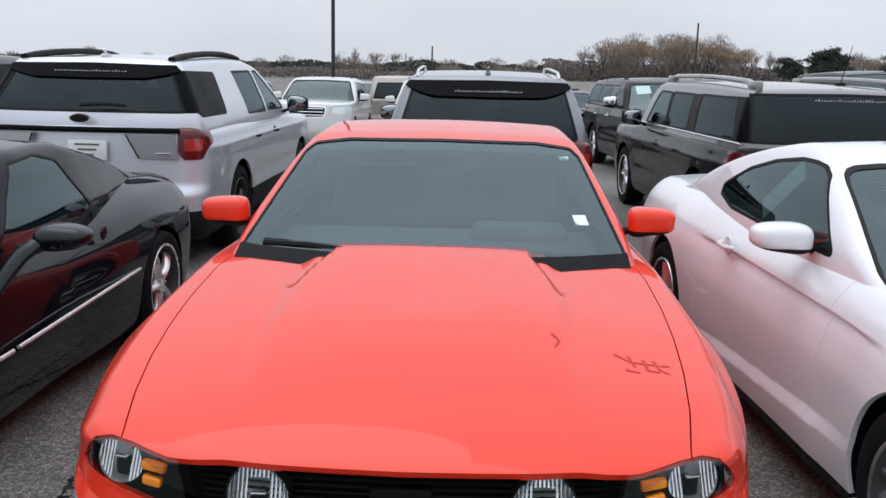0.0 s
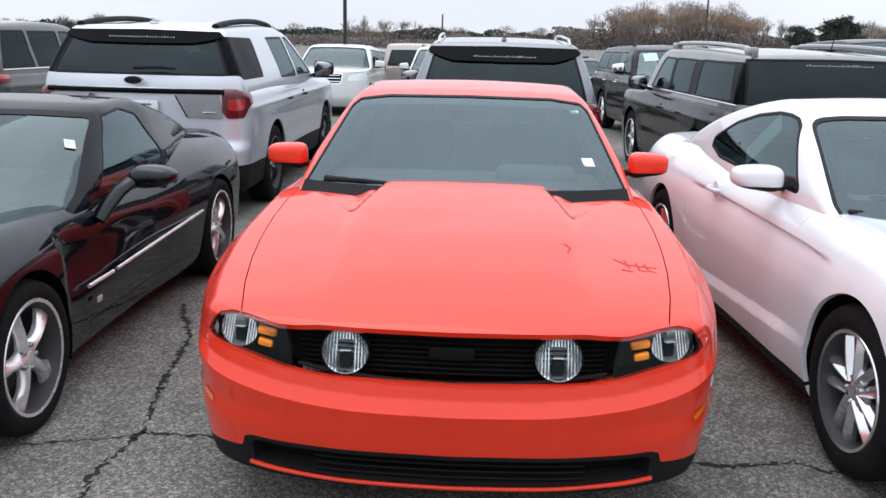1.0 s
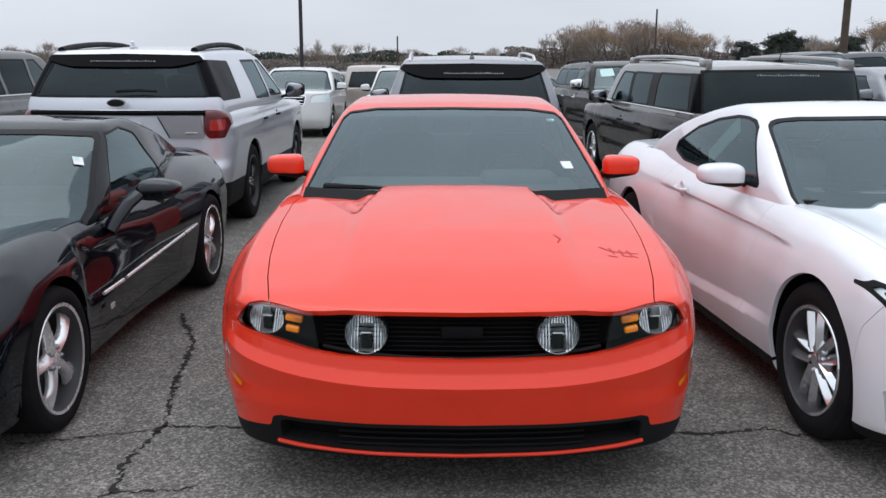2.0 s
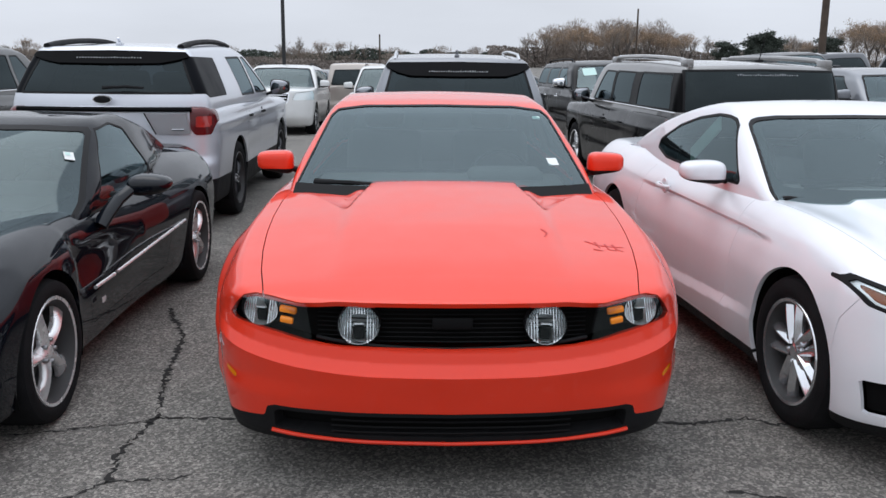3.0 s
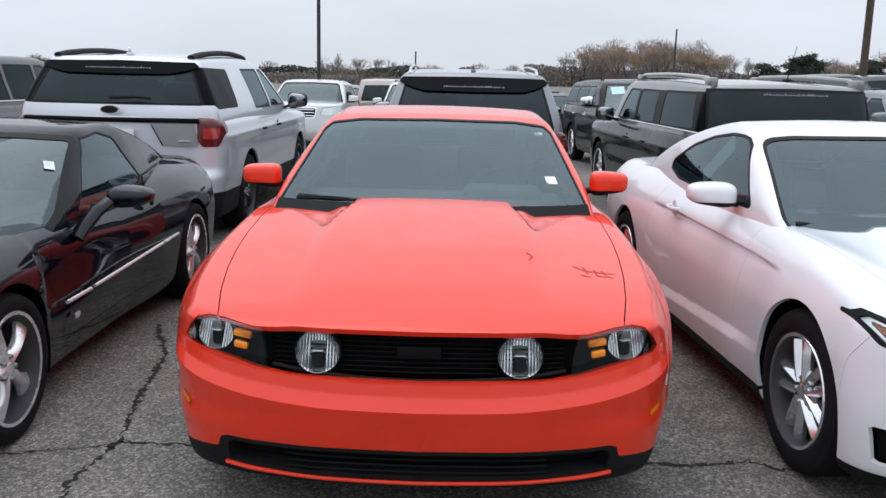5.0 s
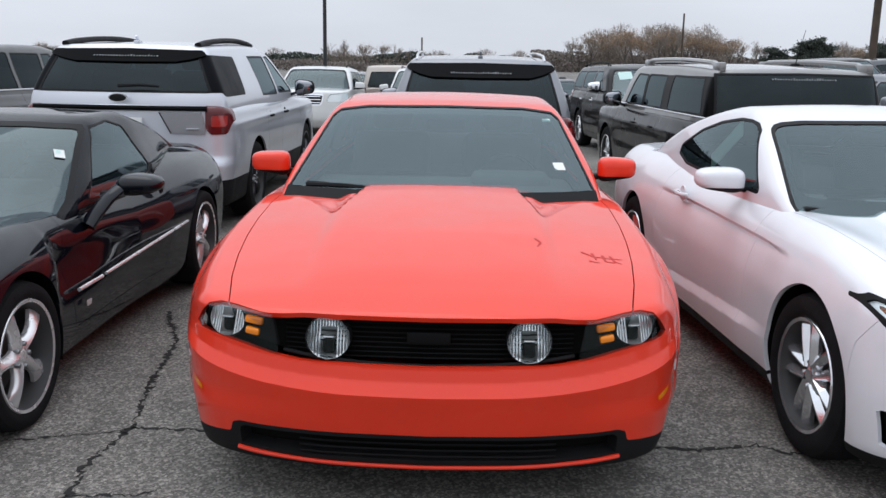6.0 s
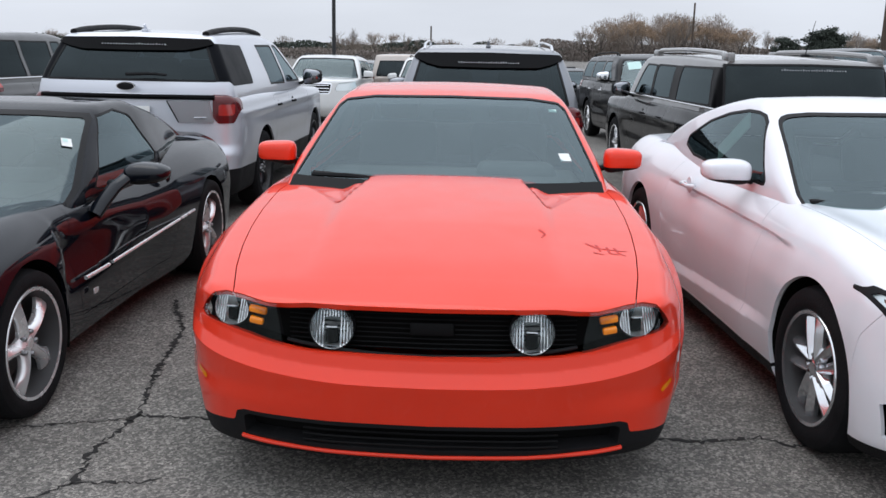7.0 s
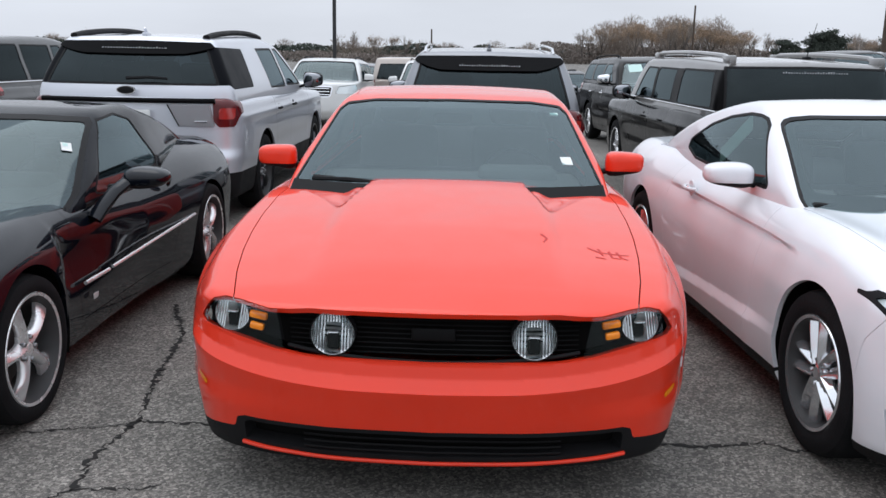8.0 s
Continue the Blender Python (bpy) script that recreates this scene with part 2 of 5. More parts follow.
def halves(sh):
    """The two sides of a mirrored shell."""
    V, F = sh
    left = [f for f in F if sum(V[i][0] for i in f) < 0]
    right = [f for f in F if sum(V[i][0] for i in f) >= 0]
    return [s for s in ((V, left), (V, right)) if s[1]]


def pieces(sh):
    """The connected pieces of a shell, as shells."""
    V, F = tidy(sh)
    root = list(range(len(V)))

    def find(i):
        while root[i] != i:
            root[i] = root[root[i]]
            i = root[i]
        return i
    for f in F:
        a = find(f[0])
        for i in f[1:]:
            root[find(i)] = a
    groups = {}
    for f in F:
        groups.setdefault(find(f[0]), []).append(f)
    return [(V, g) for g in groups.values() if len(g) > 6]


def region(axes, pts, r=0.0, also=None):
    """Signed distance from a rounded outline in two axes; 'X' is the distance from the middle."""
    if axes[0] == "X":
        pts = [(-0.5 if a == 0 else a, b) for a, b in pts]
    pts = np.array(pts, float)
    nxt = np.roll(pts, -1, axis=0)

    def g(P):
        c = {"x": P[:, 0], "X": np.abs(P[:, 0]), "y": P[:, 1], "z": P[:, 2]}
        p = np.stack([c[axes[0]], c[axes[1]]], 1)
        best, ins = np.full(len(p), 1e9), np.zeros(len(p), bool)
        for a, b in zip(pts, nxt):
            e, w = b - a, p - a
            t = np.clip((w @ e) / max(e @ e, 1e-12), 0, 1)
            best = np.minimum(best, np.linalg.norm(w - t[:, None] * e, axis=1))
            if a[1] != b[1]:
                cross = ((a[1] <= p[:, 1]) != (b[1] <= p[:, 1])) & (p[:, 0] < (p[:, 1] - a[1]) / (b[1] - a[1]) * e[0] + a[0])
                ins ^= cross
        d = np.where(ins, -best, best) - r
        return np.maximum(d, also(P)) if also else d
    return g


def grown(g, d):
    return lambda P: g(P) - d


def joined(*shells):
    V, F, n = [], [], 0
    for v, f in shells:
        V.append(np.asarray(v, float))
        F += [[i + n for i in q] for q in f]
        n += len(v)
    return np.vstack(V), F


def moved(sh, m):
    V = np.c_[np.asarray(sh[0], float), np.ones(len(sh[0]))] @ np.array(m).T
    out = V[:, :3]
    return (out, [f[::-1] for f in sh[1]]) if m.determinant() < 0 else (out, sh[1])


def lathe(profile, n=32, axis="x"):
    """Turns (radius, along) pairs round an axis; a closed profile makes a ring."""
    V, F, m = [], [], len(profile)
    for i in range(n):
        c, s = math.cos(2 * math.pi * i / n), math.sin(2 * math.pi * i / n)
        for r, h in profile:
            V.append((h, r * c, r * s) if axis == "x" else (r * c, h, r * s) if axis == "y" else (r * c, r * s, h))
    for i in range(n):
        for j in range(m - 1):
            a, b = i * m + j, ((i + 1) % n) * m + j
            F.append([a, a + 1, b + 1, b])
    return np.array(V), F


def block(sx, sy, sz, at=(0, 0, 0), bevel=0.01, seg=2, turn=(0, 0, 0)):
    bm = bmesh.new()
    bmesh.ops.create_cube(bm, size=1, matrix=Matrix.Diagonal((sx, sy, sz, 1)))
    if bevel:
        bmesh.ops.bevel(bm, geom=bm.edges[:], offset=min(bevel, 0.49 * min(sx, sy, sz)), segments=seg, profile=0.5, affect="EDGES")
    bm.verts.index_update()
    sh = (np.array([v.co[:] for v in bm.verts]), [[v.index for v in f.verts] for f in bm.faces])
    bm.free()
    return moved(sh, pose(*at, *turn))


def rod(points, r, n=8, taper=1.0, flat=1.0):
    """A round bar through points; flat squeezes it."""
    P = [Vector(p) for p in points]
    V, F = [], []
    for i, p in enumerate(P):
        d = (P[min(i + 1, len(P) - 1)] - P[max(i - 1, 0)]).normalized()
        u = d.cross(Vector((0, 0, 1)))
        u = u.normalized() if u.length > 1e-3 else Vector((1, 0, 0))
        w = u.cross(d)
        k = r * (1 + (taper - 1) * i / max(len(P) - 1, 1))
        for j in range(n):
            a = 2 * math.pi * j / n
            V.append(p + u * k * math.cos(a) + w * k * flat * math.sin(a))
    for i in range(len(P) - 1):
        for j in range(n):
            F.append([i * n + j, i * n + (j + 1) % n, (i + 1) * n + (j + 1) % n, (i + 1) * n + j])
    F += [list(range(n))[::-1], [len(V) - n + j for j in range(n)]]
    return np.array([v[:] for v in V]), F


def mesh_of(name, sh, mat, smooth=True):
    V, F = tidy(sh)
    me = bpy.data.meshes.new(name)
    me.from_pydata([tuple(map(float, v)) for v in V], [], [f for f in F if len(set(f)) > 2])
    me.validate()
    me.materials.append(mat)
    if smooth:
        me.polygons.foreach_set("use_smooth", [True] * len(me.polygons))
        me.set_sharp_from_angle(angle=radians(38))
    me.update()
    return me


def part(name, sh, mat, parent, label="", smooth=True, shadow=True):
    ob = new(name, mesh_of(name, sh, mat, smooth))
    ob.parent = parent
    ob.visible_shadow = shadow
    if label:
        tagged(ob, label)
    return ob


def thing(name, label, category, m=None, group="", kind=""):
    ob = new(name)
    ob.empty_display_size = 0.2
    if m is not None:
        ob.matrix_world = m
    return tagged(ob, label, category, group, kind)


# ---- parts that all cars share ----
def wheel(car, x, y, radius, rim_r, width, spokes, metal, side, style="five"):
    """A wheel at the hub (x, y), its face towards side (-1 or 1)."""
    hub = new("wheel")
    hub.parent = car
    hub.location = (x, y, radius)
    if side < 0:
        hub.rotation_euler = (0, 0, math.pi)
    w, s = width / 2, radius - rim_r
    tyre = [(rim_r - 0.012, w - 0.035), (rim_r + 0.004, w - 0.012), (rim_r + 0.2 * s, w - 0.003), (rim_r + 0.55 * s, w), (rim_r + 0.85 * s, w - 0.012),
            (radius - 0.004, w - 0.035), (radius, w - 0.055), (radius, 0), (radius, -w + 0.05), (rim_r + 0.8 * s, -w), (rim_r, -w + 0.02)]
    part("tyre", lathe(tyre, 64), TYRE, hub)
    barrel = [(rim_r + 0.006, w - 0.013), (rim_r + 0.002, w - 0.006), (rim_r - 0.012, w - 0.010), (rim_r - 0.018, w - 0.035), (rim_r - 0.03, w - 0.12), (rim_r - 0.03, -w + 0.03)]
    part("rim", lathe(barrel[:3], 64), metal, hub)
    part("barrel", lathe(barrel[2:], 48), BARREL, hub)
    part("brake_disc", lathe([(0.05, -0.03), (rim_r * 0.72, -0.03), (rim_r * 0.72, -0.05), (0.05, -0.05)], 40), DISC, hub)
    part("caliper", block(0.05, 0.05, 0.12, (-0.035, -rim_r * 0.60, -0.05), 0.02), CALIPER, hub, "red brake caliper")
    face = w - 0.035
    part("hub_cap", lathe([(0.0, face + 0.006), (0.026, face + 0.006), (0.032, face + 0.001), (0.050, face - 0.003), (0.056, face - 0.012), (0.056, face - 0.035)], 24), metal, hub)
    for i in range(spokes):
        a = 2 * math.pi * i / spokes + 0.3
        if style == "five":
            V, F = [], []
            secs = 9
            for q in range(secs):
                t = q / (secs - 1)
                rr = 0.03 + t * (rim_r - 0.045)
                hw = 0.046 - 0.021 * math.sin(math.pi * min(1, t * 1.05)) + 0.016 * t**3
                dep = face - 0.002 + 0.012 * math.sin(math.pi * t) - 0.012 * t
                for u, d in ((-hw, -0.035), (-hw, -0.018), (-hw * 0.6, -0.002), (0, 0.009), (hw * 0.6, -0.002), (hw, -0.018), (hw, -0.035)):
                    V.append((dep + d, u, rr))
            for q in range(secs - 1):
                for j in range(6):
                    k = q * 7 + j
                    F.append([k, k + 1, k + 8, k + 7])
            part("spoke", moved((np.array(V), F), pose(0, 0, 0, math.degrees(a))), metal, hub)
            b = a + math.pi / spokes
            part("lug_nut", moved(lathe([(0.0, 0.012), (0.008, 0.012), (0.011, 0.008), (0.011, -0.02)], 8), Matrix.Translation((face - 0.002, -0.052 * math.sin(b), 0.052 * math.cos(b)))), DARK_NUT, hub)
        else:
            for off in (-0.028, 0.028):
                V, F = [], []
                for q in range(6):
                    t = q / 5
                    rr = 0.035 + t * (rim_r - 0.048)
                    hw = 0.020 + 0.008 * t
                    mid_u = off * (0.8 + 0.95 * t)
                    dep = face + 0.004 * math.sin(math.pi * t) - 0.008 * t
                    for u, d in ((-hw, -0.035), (-hw, -0.016), (-hw * 0.15, 0.008), (hw * 0.15, 0.008), (hw, -0.016), (hw, -0.035)):
                        V.append((dep + d, mid_u + u, rr))
                for q in range(5):
                    for j in range(5):
                        k = q * 6 + j
                        F.append([k, k + 1, k + 7, k + 6])
                part("spoke", moved((np.array(V), F), pose(0, 0, 0, math.degrees(a))), metal, hub)
    for i in range(5):
        a = 2 * math.pi * (i + 0.5) / 5
        part("lug_nut", moved(lathe([(0, 0.012), (0.007, 0.012), (0.010, 0.0), (0.010, -0.02)], 8), pose(face - 0.008, 0.055 * math.cos(a), 0.055 * math.sin(a))), metal, hub)
    return hub


def arches(sh, car, wheels, opening, inner, half):
    """Cuts the wheel openings and lines them."""
    for y, r in wheels:
        g = lambda P, y=y, r=r: np.maximum(np.hypot(P[:, 1] - y, P[:, 2] - r) - opening, inner - np.abs(P[:, 0]))
        _, sh = cut(sh, g)
        for s in (-1, 1):
            V, F, n = [], [], 28
            for i in range(n + 1):
                a = math.pi * (-0.12 + 1.24 * i / n)
                for k, x in enumerate((half - 0.03, inner)):
                    V.append((s * x, y + (opening + 0.012) * math.cos(a), r + (opening + 0.012) * math.sin(a)))
            for i in range(n):
                q = [2 * i, 2 * i + 1, 2 * i + 3, 2 * i + 2]
                F.append(q if s > 0 else q[::-1])
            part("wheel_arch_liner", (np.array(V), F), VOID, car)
    return sh


def mirror(car, at, size, paint_mat, side, tip=0.0, square=4.5):
    """A door mirror: shell, foot and glass. at is its middle."""
    x, y, z = at
    sx, sy, sz = size
    f = lambda P: (np.abs(P[:, 0] / (sx / 2)) ** square + np.abs((P[:, 1] + 0.15 * sy * np.abs(P[:, 0] / sx)) / (sy / 2)) ** 2.6 + np.abs((P[:, 2] - tip * P[:, 0] * side) / (sz / 2 * (1 - 0.35 * np.clip(P[:, 0] * side / sx, -0.5, 0.5)))) ** min(4, square)) - 1
    sh = cast(f, (-sx, -sy, -sz), (sx, sy, sz), (-sx * 0.1, -sy * 0.1, -sz * 0.1), (sx * 0.1, sy * 0.1, sz * 0.1), (14, 10, 10))
    back, shell = cut(sh, lambda P: 0.30 * sy - P[:, 1])
    lower, shell = cut(shell, lambda P: P[:, 2] + 0.30 * sz)
    holder = new("door_mirror")
    holder.parent = car
    holder.location = at
    part("mirror_shell", shell, paint_mat, holder)
    part("mirror_base", lower, PLASTIC, holder)
    part("mirror_glass", back, MIRROR, holder)
    part("mirror_foot", rod([(-side * sx * 0.35, 0.01, -sz * 0.32), (-side * (sx * 0.5 + 0.05), 0.02, -sz * 0.50), (-side * (sx * 0.5 + 0.10), 0.03, -sz * 0.55)], 0.028, 8, 1.1, 0.6), PLASTIC, holder)
    return holder


def handle(car, at, side, mat, length=0.2):
    h = new("door_handle")
    h.parent = car
    h.location = at
    part("grip", rod([(0, -length / 2, 0), (side * 0.03, -length / 3, 0), (side * 0.035, 0, 0), (side * 0.03, length / 3, 0), (0, length / 2, 0)], 0.012, 8), mat, h)
    part("recess", lathe([(0.0, 0.004), (0.045, 0.003), (0.05, -0.004)], 16, "x") if side > 0 else lathe([(0.05, 0.004), (0.045, -0.003), (0.0, -0.004)], 16, "x"), mat, h)
    return h


def window(car, cabin, g, name, mat, label="", trim=0.011, shadow=False, frame_mat=None):
    """Cuts a pane with its rubber frame out of the cabin; one for each side where it is mirrored."""
    ins, cabin = cut(cabin, g)
    if trim:
        pane, ring = cut(ins, grown(g, -trim))
        for h in halves(ring) if name == "side_window" or name == "quarter_window" else [ring]:
            part("window_seal", flange(h, 0.012), frame_mat or TRIM, car)
    else:
        pane = ins
    for h in halves(pane) if name == "side_window" or name == "quarter_window" else [pane]:
        part(name, shift(h, -0.004), mat, car, label, shadow=shadow)
    return cabin


def bucket_seat(car, x, y, z, mat):
    s = new("seat")
    s.parent = car
    s.location = (x, y, z)
    part("cushion", block(0.5, 0.5, 0.16, (0, 0, 0), 0.06, 3), mat, s)
    part("backrest", block(0.5, 0.14, 0.62, (0, 0.34, 0.30), 0.06, 3, (-18, 0, 0)), mat, s)
    part("headrest", block(0.26, 0.10, 0.19, (0, 0.47, 0.70), 0.045, 3, (-14, 0, 0)), mat, s)


def dashboard(car, y, z, half, wheel_x):
    d = new("dashboard")
    d.parent = car
    part("dash_top", block(2 * half, 0.55, 0.16, (0, y, z), 0.06, 3, (4, 0, 0)), DASH, d)
    part("dash_hood", block(0.42, 0.22, 0.10, (wheel_x, y + 0.12, z + 0.09), 0.045, 3), DASH, d)
    part("steering_wheel", moved(lathe([(0.185, -0.014), (0.198, 0.0), (0.185, 0.014), (0.172, 0.0), (0.185, -0.014)], 32, "y"), pose(wheel_x, y + 0.44, z + 0.02, -24)), DARK, d)
    part("steering_hub", block(0.16, 0.05, 0.12, (wheel_x, y + 0.42, z + 0.02), 0.03, 2, (-24, 0, 0)), DARK, d)


def strip(x0, x1, z, f, lo_y, r, mat, name, car, zc=None, n=40):
    """A raised line across the front of a body."""
    xs = np.linspace(x0, x1, n)
    zz = np.array([z if zc is None else zc(abs(x)) for x in xs])
    a, b = np.full(n, lo_y), np.full(n, lo_y + 1.2)
    for _ in range(24):
        m = (a + b) / 2
        ins = f(np.stack([xs, m, zz], 1)) < 0
        b, a = np.where(ins, m, b), np.where(ins, a, m)
    return part(name, rod([(x, y - r * 0.3, q) for x, y, q in zip(xs, a, zz)], r, 8), mat, car)


def above(f, xs, ys, top=2.2, base=0.3):
    """Heights of the surface of f over (x, y)."""
    xs, ys = np.asarray(xs, float), np.asarray(ys, float)
    a, b = np.full(len(xs), base), np.full(len(xs), top)
    for _ in range(24):
        m = (a + b) / 2
        ins = f(np.stack([xs, ys, m], 1)) < 0
        a, b = np.where(ins, m, a), np.where(ins, b, m)
    return a


def behind(f, xs, zs, far, near):
    """Places along the car of the surface of f as seen from behind, at (x, z)."""
    xs, zs = np.asarray(xs, float), np.asarray(zs, float)
    a, b = np.full(len(xs), near), np.full(len(xs), far)
    for _ in range(24):
        m = (a + b) / 2
        ins = f(np.stack([xs, m, zs], 1)) < 0
        a, b = np.where(ins, m, a), np.where(ins, b, m)
    return a


def lamp(car, at, radius, name="headlamp", turn=0.0, glazed=True, stretch=1.0, lid=2.0):
    """A round lamp: bowl, bulb and ribbed lens, facing the car's front."""
    h = new(name)
    h.parent = car
    h.matrix_local = pose(*at, 0, 0, turn) @ Matrix.Diagonal((stretch, 1, 1, 1))
    bowl = [(0.012, 0.052), (radius * 0.35, 0.046), (radius * 0.65, 0.031), (radius * 0.88, 0.012), (radius * 0.97, 0.0)]
    part("lamp_rim", cut((lambda s: (s[0], [f[::-1] for f in s[1]]))(lathe([(radius * 0.97, 0.0), (radius * 0.985, -0.004), (radius * 1.0, 0.0), (radius * 1.0, 0.05)], 36, "y")), lambda P: P[:, 2] - lid * radius)[0], PLASTIC, h)
    part("bowl", cut(moved((lambda s: (s[0], [f[::-1] for f in s[1]]))(lathe(bowl, 36, "y")), pose(0, 0.016, 0, -22)), lambda P: P[:, 2] - lid * radius)[0], REFLECTOR, h)
    part("bulb_shield", block(radius * 0.56, 0.03, radius * 0.72, (0, 0.024, -radius * 0.40), 0.010), GRILLE, h)
    part("bulb_cap", block(radius * 0.50, 0.02, radius * 0.12, (0, 0.012, radius * 0.04), 0.005), CHROME, h)
    for i in range(-7, 8):
        x = i * radius * 0.132
        e = math.sqrt(max(radius**2 * 0.90 - x * x, 0))
        low = 0.45 * e if abs(i) < 3 else -0.95 * e
        lean = lambda z: 0.020 + 0.36 * z
        part("flute", rod([(x, lean(z), z) for z in np.linspace(low, min(e, lid * radius), 4)], radius * 0.046, 8), FLUTE, h)
    if glazed:
        part("lamp_glass", lathe([(0.0, -0.012), (radius * 0.5, -0.010), (radius * 0.85, -0.003), (radius, 0.006)], 32, "y"), CLEAR, h, shadow=False)
    return h


# ---- the orange-red coupe ----
def red_coupe():
    car = thing("coupe", "orange-red sports coupe with black grille and round lamps", "car", pose(0, 0, 0))
    wide = curve((0, 0.885), (0.3, 0.905), (0.5, 0.935), (0.75, 0.945), (1.0, 0.945), (1.45, 0.915), (1.8, 0.905), (2.4, 0.91), (3.3, 0.935), (3.9, 0.935), (4.4, 0.91), (4.78, 0.86))
    inset = curve((0.15, 0.06), (0.28, 0.02), (0.42, 0.0), (0.62, 0.0), (1.1, 0.0))
    # the shoulder: how far out and how high the crest of the fenders runs
    crest = curve((0, 0.715), (0.22, 0.775), (0.35, 0.80), (0.55, 0.835), (0.85, 0.862), (1.1, 0.868), (1.5, 0.868), (2.4, 0.86), (3.3, 0.875), (3.9, 0.87), (4.78, 0.80))
    shoulder = curve((0, 0.775), (0.25, 0.80), (0.6, 0.86), (1.1, 0.918), (1.6, 0.945), (4.78, 0.97))
    top = curve((0, 0.74), (0.08, 0.765), (0.25, 0.815), (0.6, 0.88), (1.1, 0.945), (1.6, 0.985), (2.2, 0.98), (3.6, 1.02), (4.2, 1.03), (4.78, 1.0))
    nose = bent((0.13, 0.20), (0.18, 0.105), (0.215, 0.082), (0.33, 0.048), (0.488, 0.0), (0.530, 0.036), (0.575, 0.046), (0.66, 0.044), (0.74, 0.032), (0.775, 0.06), (0.84, 0.2))
    tail = curve((0.15, 4.5), (0.4, 4.76), (0.7, 4.78), (1.05, 4.70))
    sweep = curve((0, 0), (0.3, 0.012), (0.55, 0.055), (0.7, 0.11), (0.8, 0.175), (0.88, 0.28), (0.95, 0.45), (1.1, 1.0))
    tsweep = curve((0, 0), (0.6, 0.04), (0.8, 0.10), (0.95, 0.3))

    def relief(x, y):
        ramp_y = np.clip((y - 0.25) / 0.5, 0, 1) * np.clip((1.75 - y) / 0.2, 0, 1)
        edge = np.clip((0.495 - x) / 0.08, 0, 1)
        edge = edge * edge * (3 - 2 * edge)
        u = np.clip((y - 1.03) / 0.42, 0, 1)
        inner, outer = 0.452 - 0.085 * u, 0.456 + 0.235 * u
        into = np.clip((x - inner) / 0.022, 0, 1) * np.clip((outer - x) / np.maximum(outer - inner, 1e-3), 0, 1)
        return 0.021 * ramp_y * edge - 0.019 * into * np.clip(u * 5, 0, 1) * (y < 1.62)

    def lift(x, z):
        on = np.clip((z - 0.36) / 0.10, 0, 1) * np.clip((0.76 - z) / 0.12, 0, 1)
        return 0.075 * (x / 0.85) ** 2.7 * on * on * (3 - 2 * on)

    def flank(y, z):
        d = np.clip((shoulder(y) - z) / 0.20, -0.35, 1)
        s = np.where(d > 0, d * (2 - d), 2 * d)
        out = -(wide(y) - crest(y)) * (1 - s)
        for wy in (0.95, 3.67):
            q = np.clip((0.545 - np.hypot(y - wy, z - 0.335)) / 0.10, 0, 1)
            out = out + 0.034 * q * q * (3 - 2 * q)
        return out
    f = solid(wide, inset, top, nose, tail, sweep, tsweep, 0.155, 0.055, 0.022, relief, flank=flank, lift=lift)
    sh = cast(f, (-1.1, -0.15, 0.12), (1.1, 4.9, 1.12), (-0.5, 0.55, 0.40), (0.5, 4.2, 0.62), (84, 170, 72))
    for z in (0.488, 0.530, 0.575):
        sh = score(sh, f, lambda P, z=z: np.maximum(P[:, 2] - lift(np.abs(P[:, 0]), P[:, 2]) - z, P[:, 1] - 0.9))
    for edge in (0.0, 0.022):
        sh = score(sh, f, region("Xy", [(0.452 + edge, 1.03 + edge), (0.456 + 0.235, 1.45), (0.70, 1.60), (0.367 + edge, 1.60), (0.367 + edge, 1.45)], 0, lambda P: 0.86 - P[:, 2]))
    sh = arches(sh, car, ((0.95, 0.335), (3.67, 0.335)), 0.372, 0.60, 0.94)
    # the dark band of grille and lamps
    front = lambda P: P[:, 1] - 0.62
    band = region("Xz", [(0, 0.754), (0.42, 0.754), (0.50, 0.748), (0.56, 0.746), (0.67, 0.759), (0.735, 0.762), (0.78, 0.751), (0.815, 0.712), (0.845, 0.666), (0.83, 0.650), (0.76, 0.642), (0.64, 0.624), (0.54, 0.602), (0.44, 0.588), (0, 0.574)], 0, front)
    ins, sh = cut(sh, band)
    lens_g = lambda P: 0.525 - np.abs(P[:, 0]) + (P[:, 2] - 0.67) * 0.15
    lens, grille = cut(ins, lens_g)
    for h in halves(lens):
        part("headlamp_lens", shift(h, -0.004), CLEAR, car, shadow=False)
        deep = tidy(h)
        part("headlamp_housing", (deep[0] + np.array([0, 0.10, 0]), deep[1]), PLASTIC, car)
    # near-black sheet stands in for the shaded depth behind the bars
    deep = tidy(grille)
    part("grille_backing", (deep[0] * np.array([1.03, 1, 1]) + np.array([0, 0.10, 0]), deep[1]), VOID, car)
    for i in range(9):
        z = 0.592 + i * 0.0175
        part("grille_bar", rod([(x, 0.115 + float(sweep(np.array([abs(x)]))[0]), z) for x in np.linspace(-0.5, 0.5, 13)], 0.0035, 5), GRILLE, car)
    part("grille_surround", rod([(x, 0.068 + float(sweep(np.array([abs(x)]))[0]), 0.580 + 0.035 * (abs(x) / 0.5) ** 2.2) for x in np.linspace(-0.5, 0.5, 21)], 0.007, 6), PLASTIC, car)
    # running-horse shape as a plain dark badge
    part("badge", block(0.15, 0.012, 0.045, (0.0, 0.10, 0.668), 0.006), GRILLE, car, "plain dark badge")
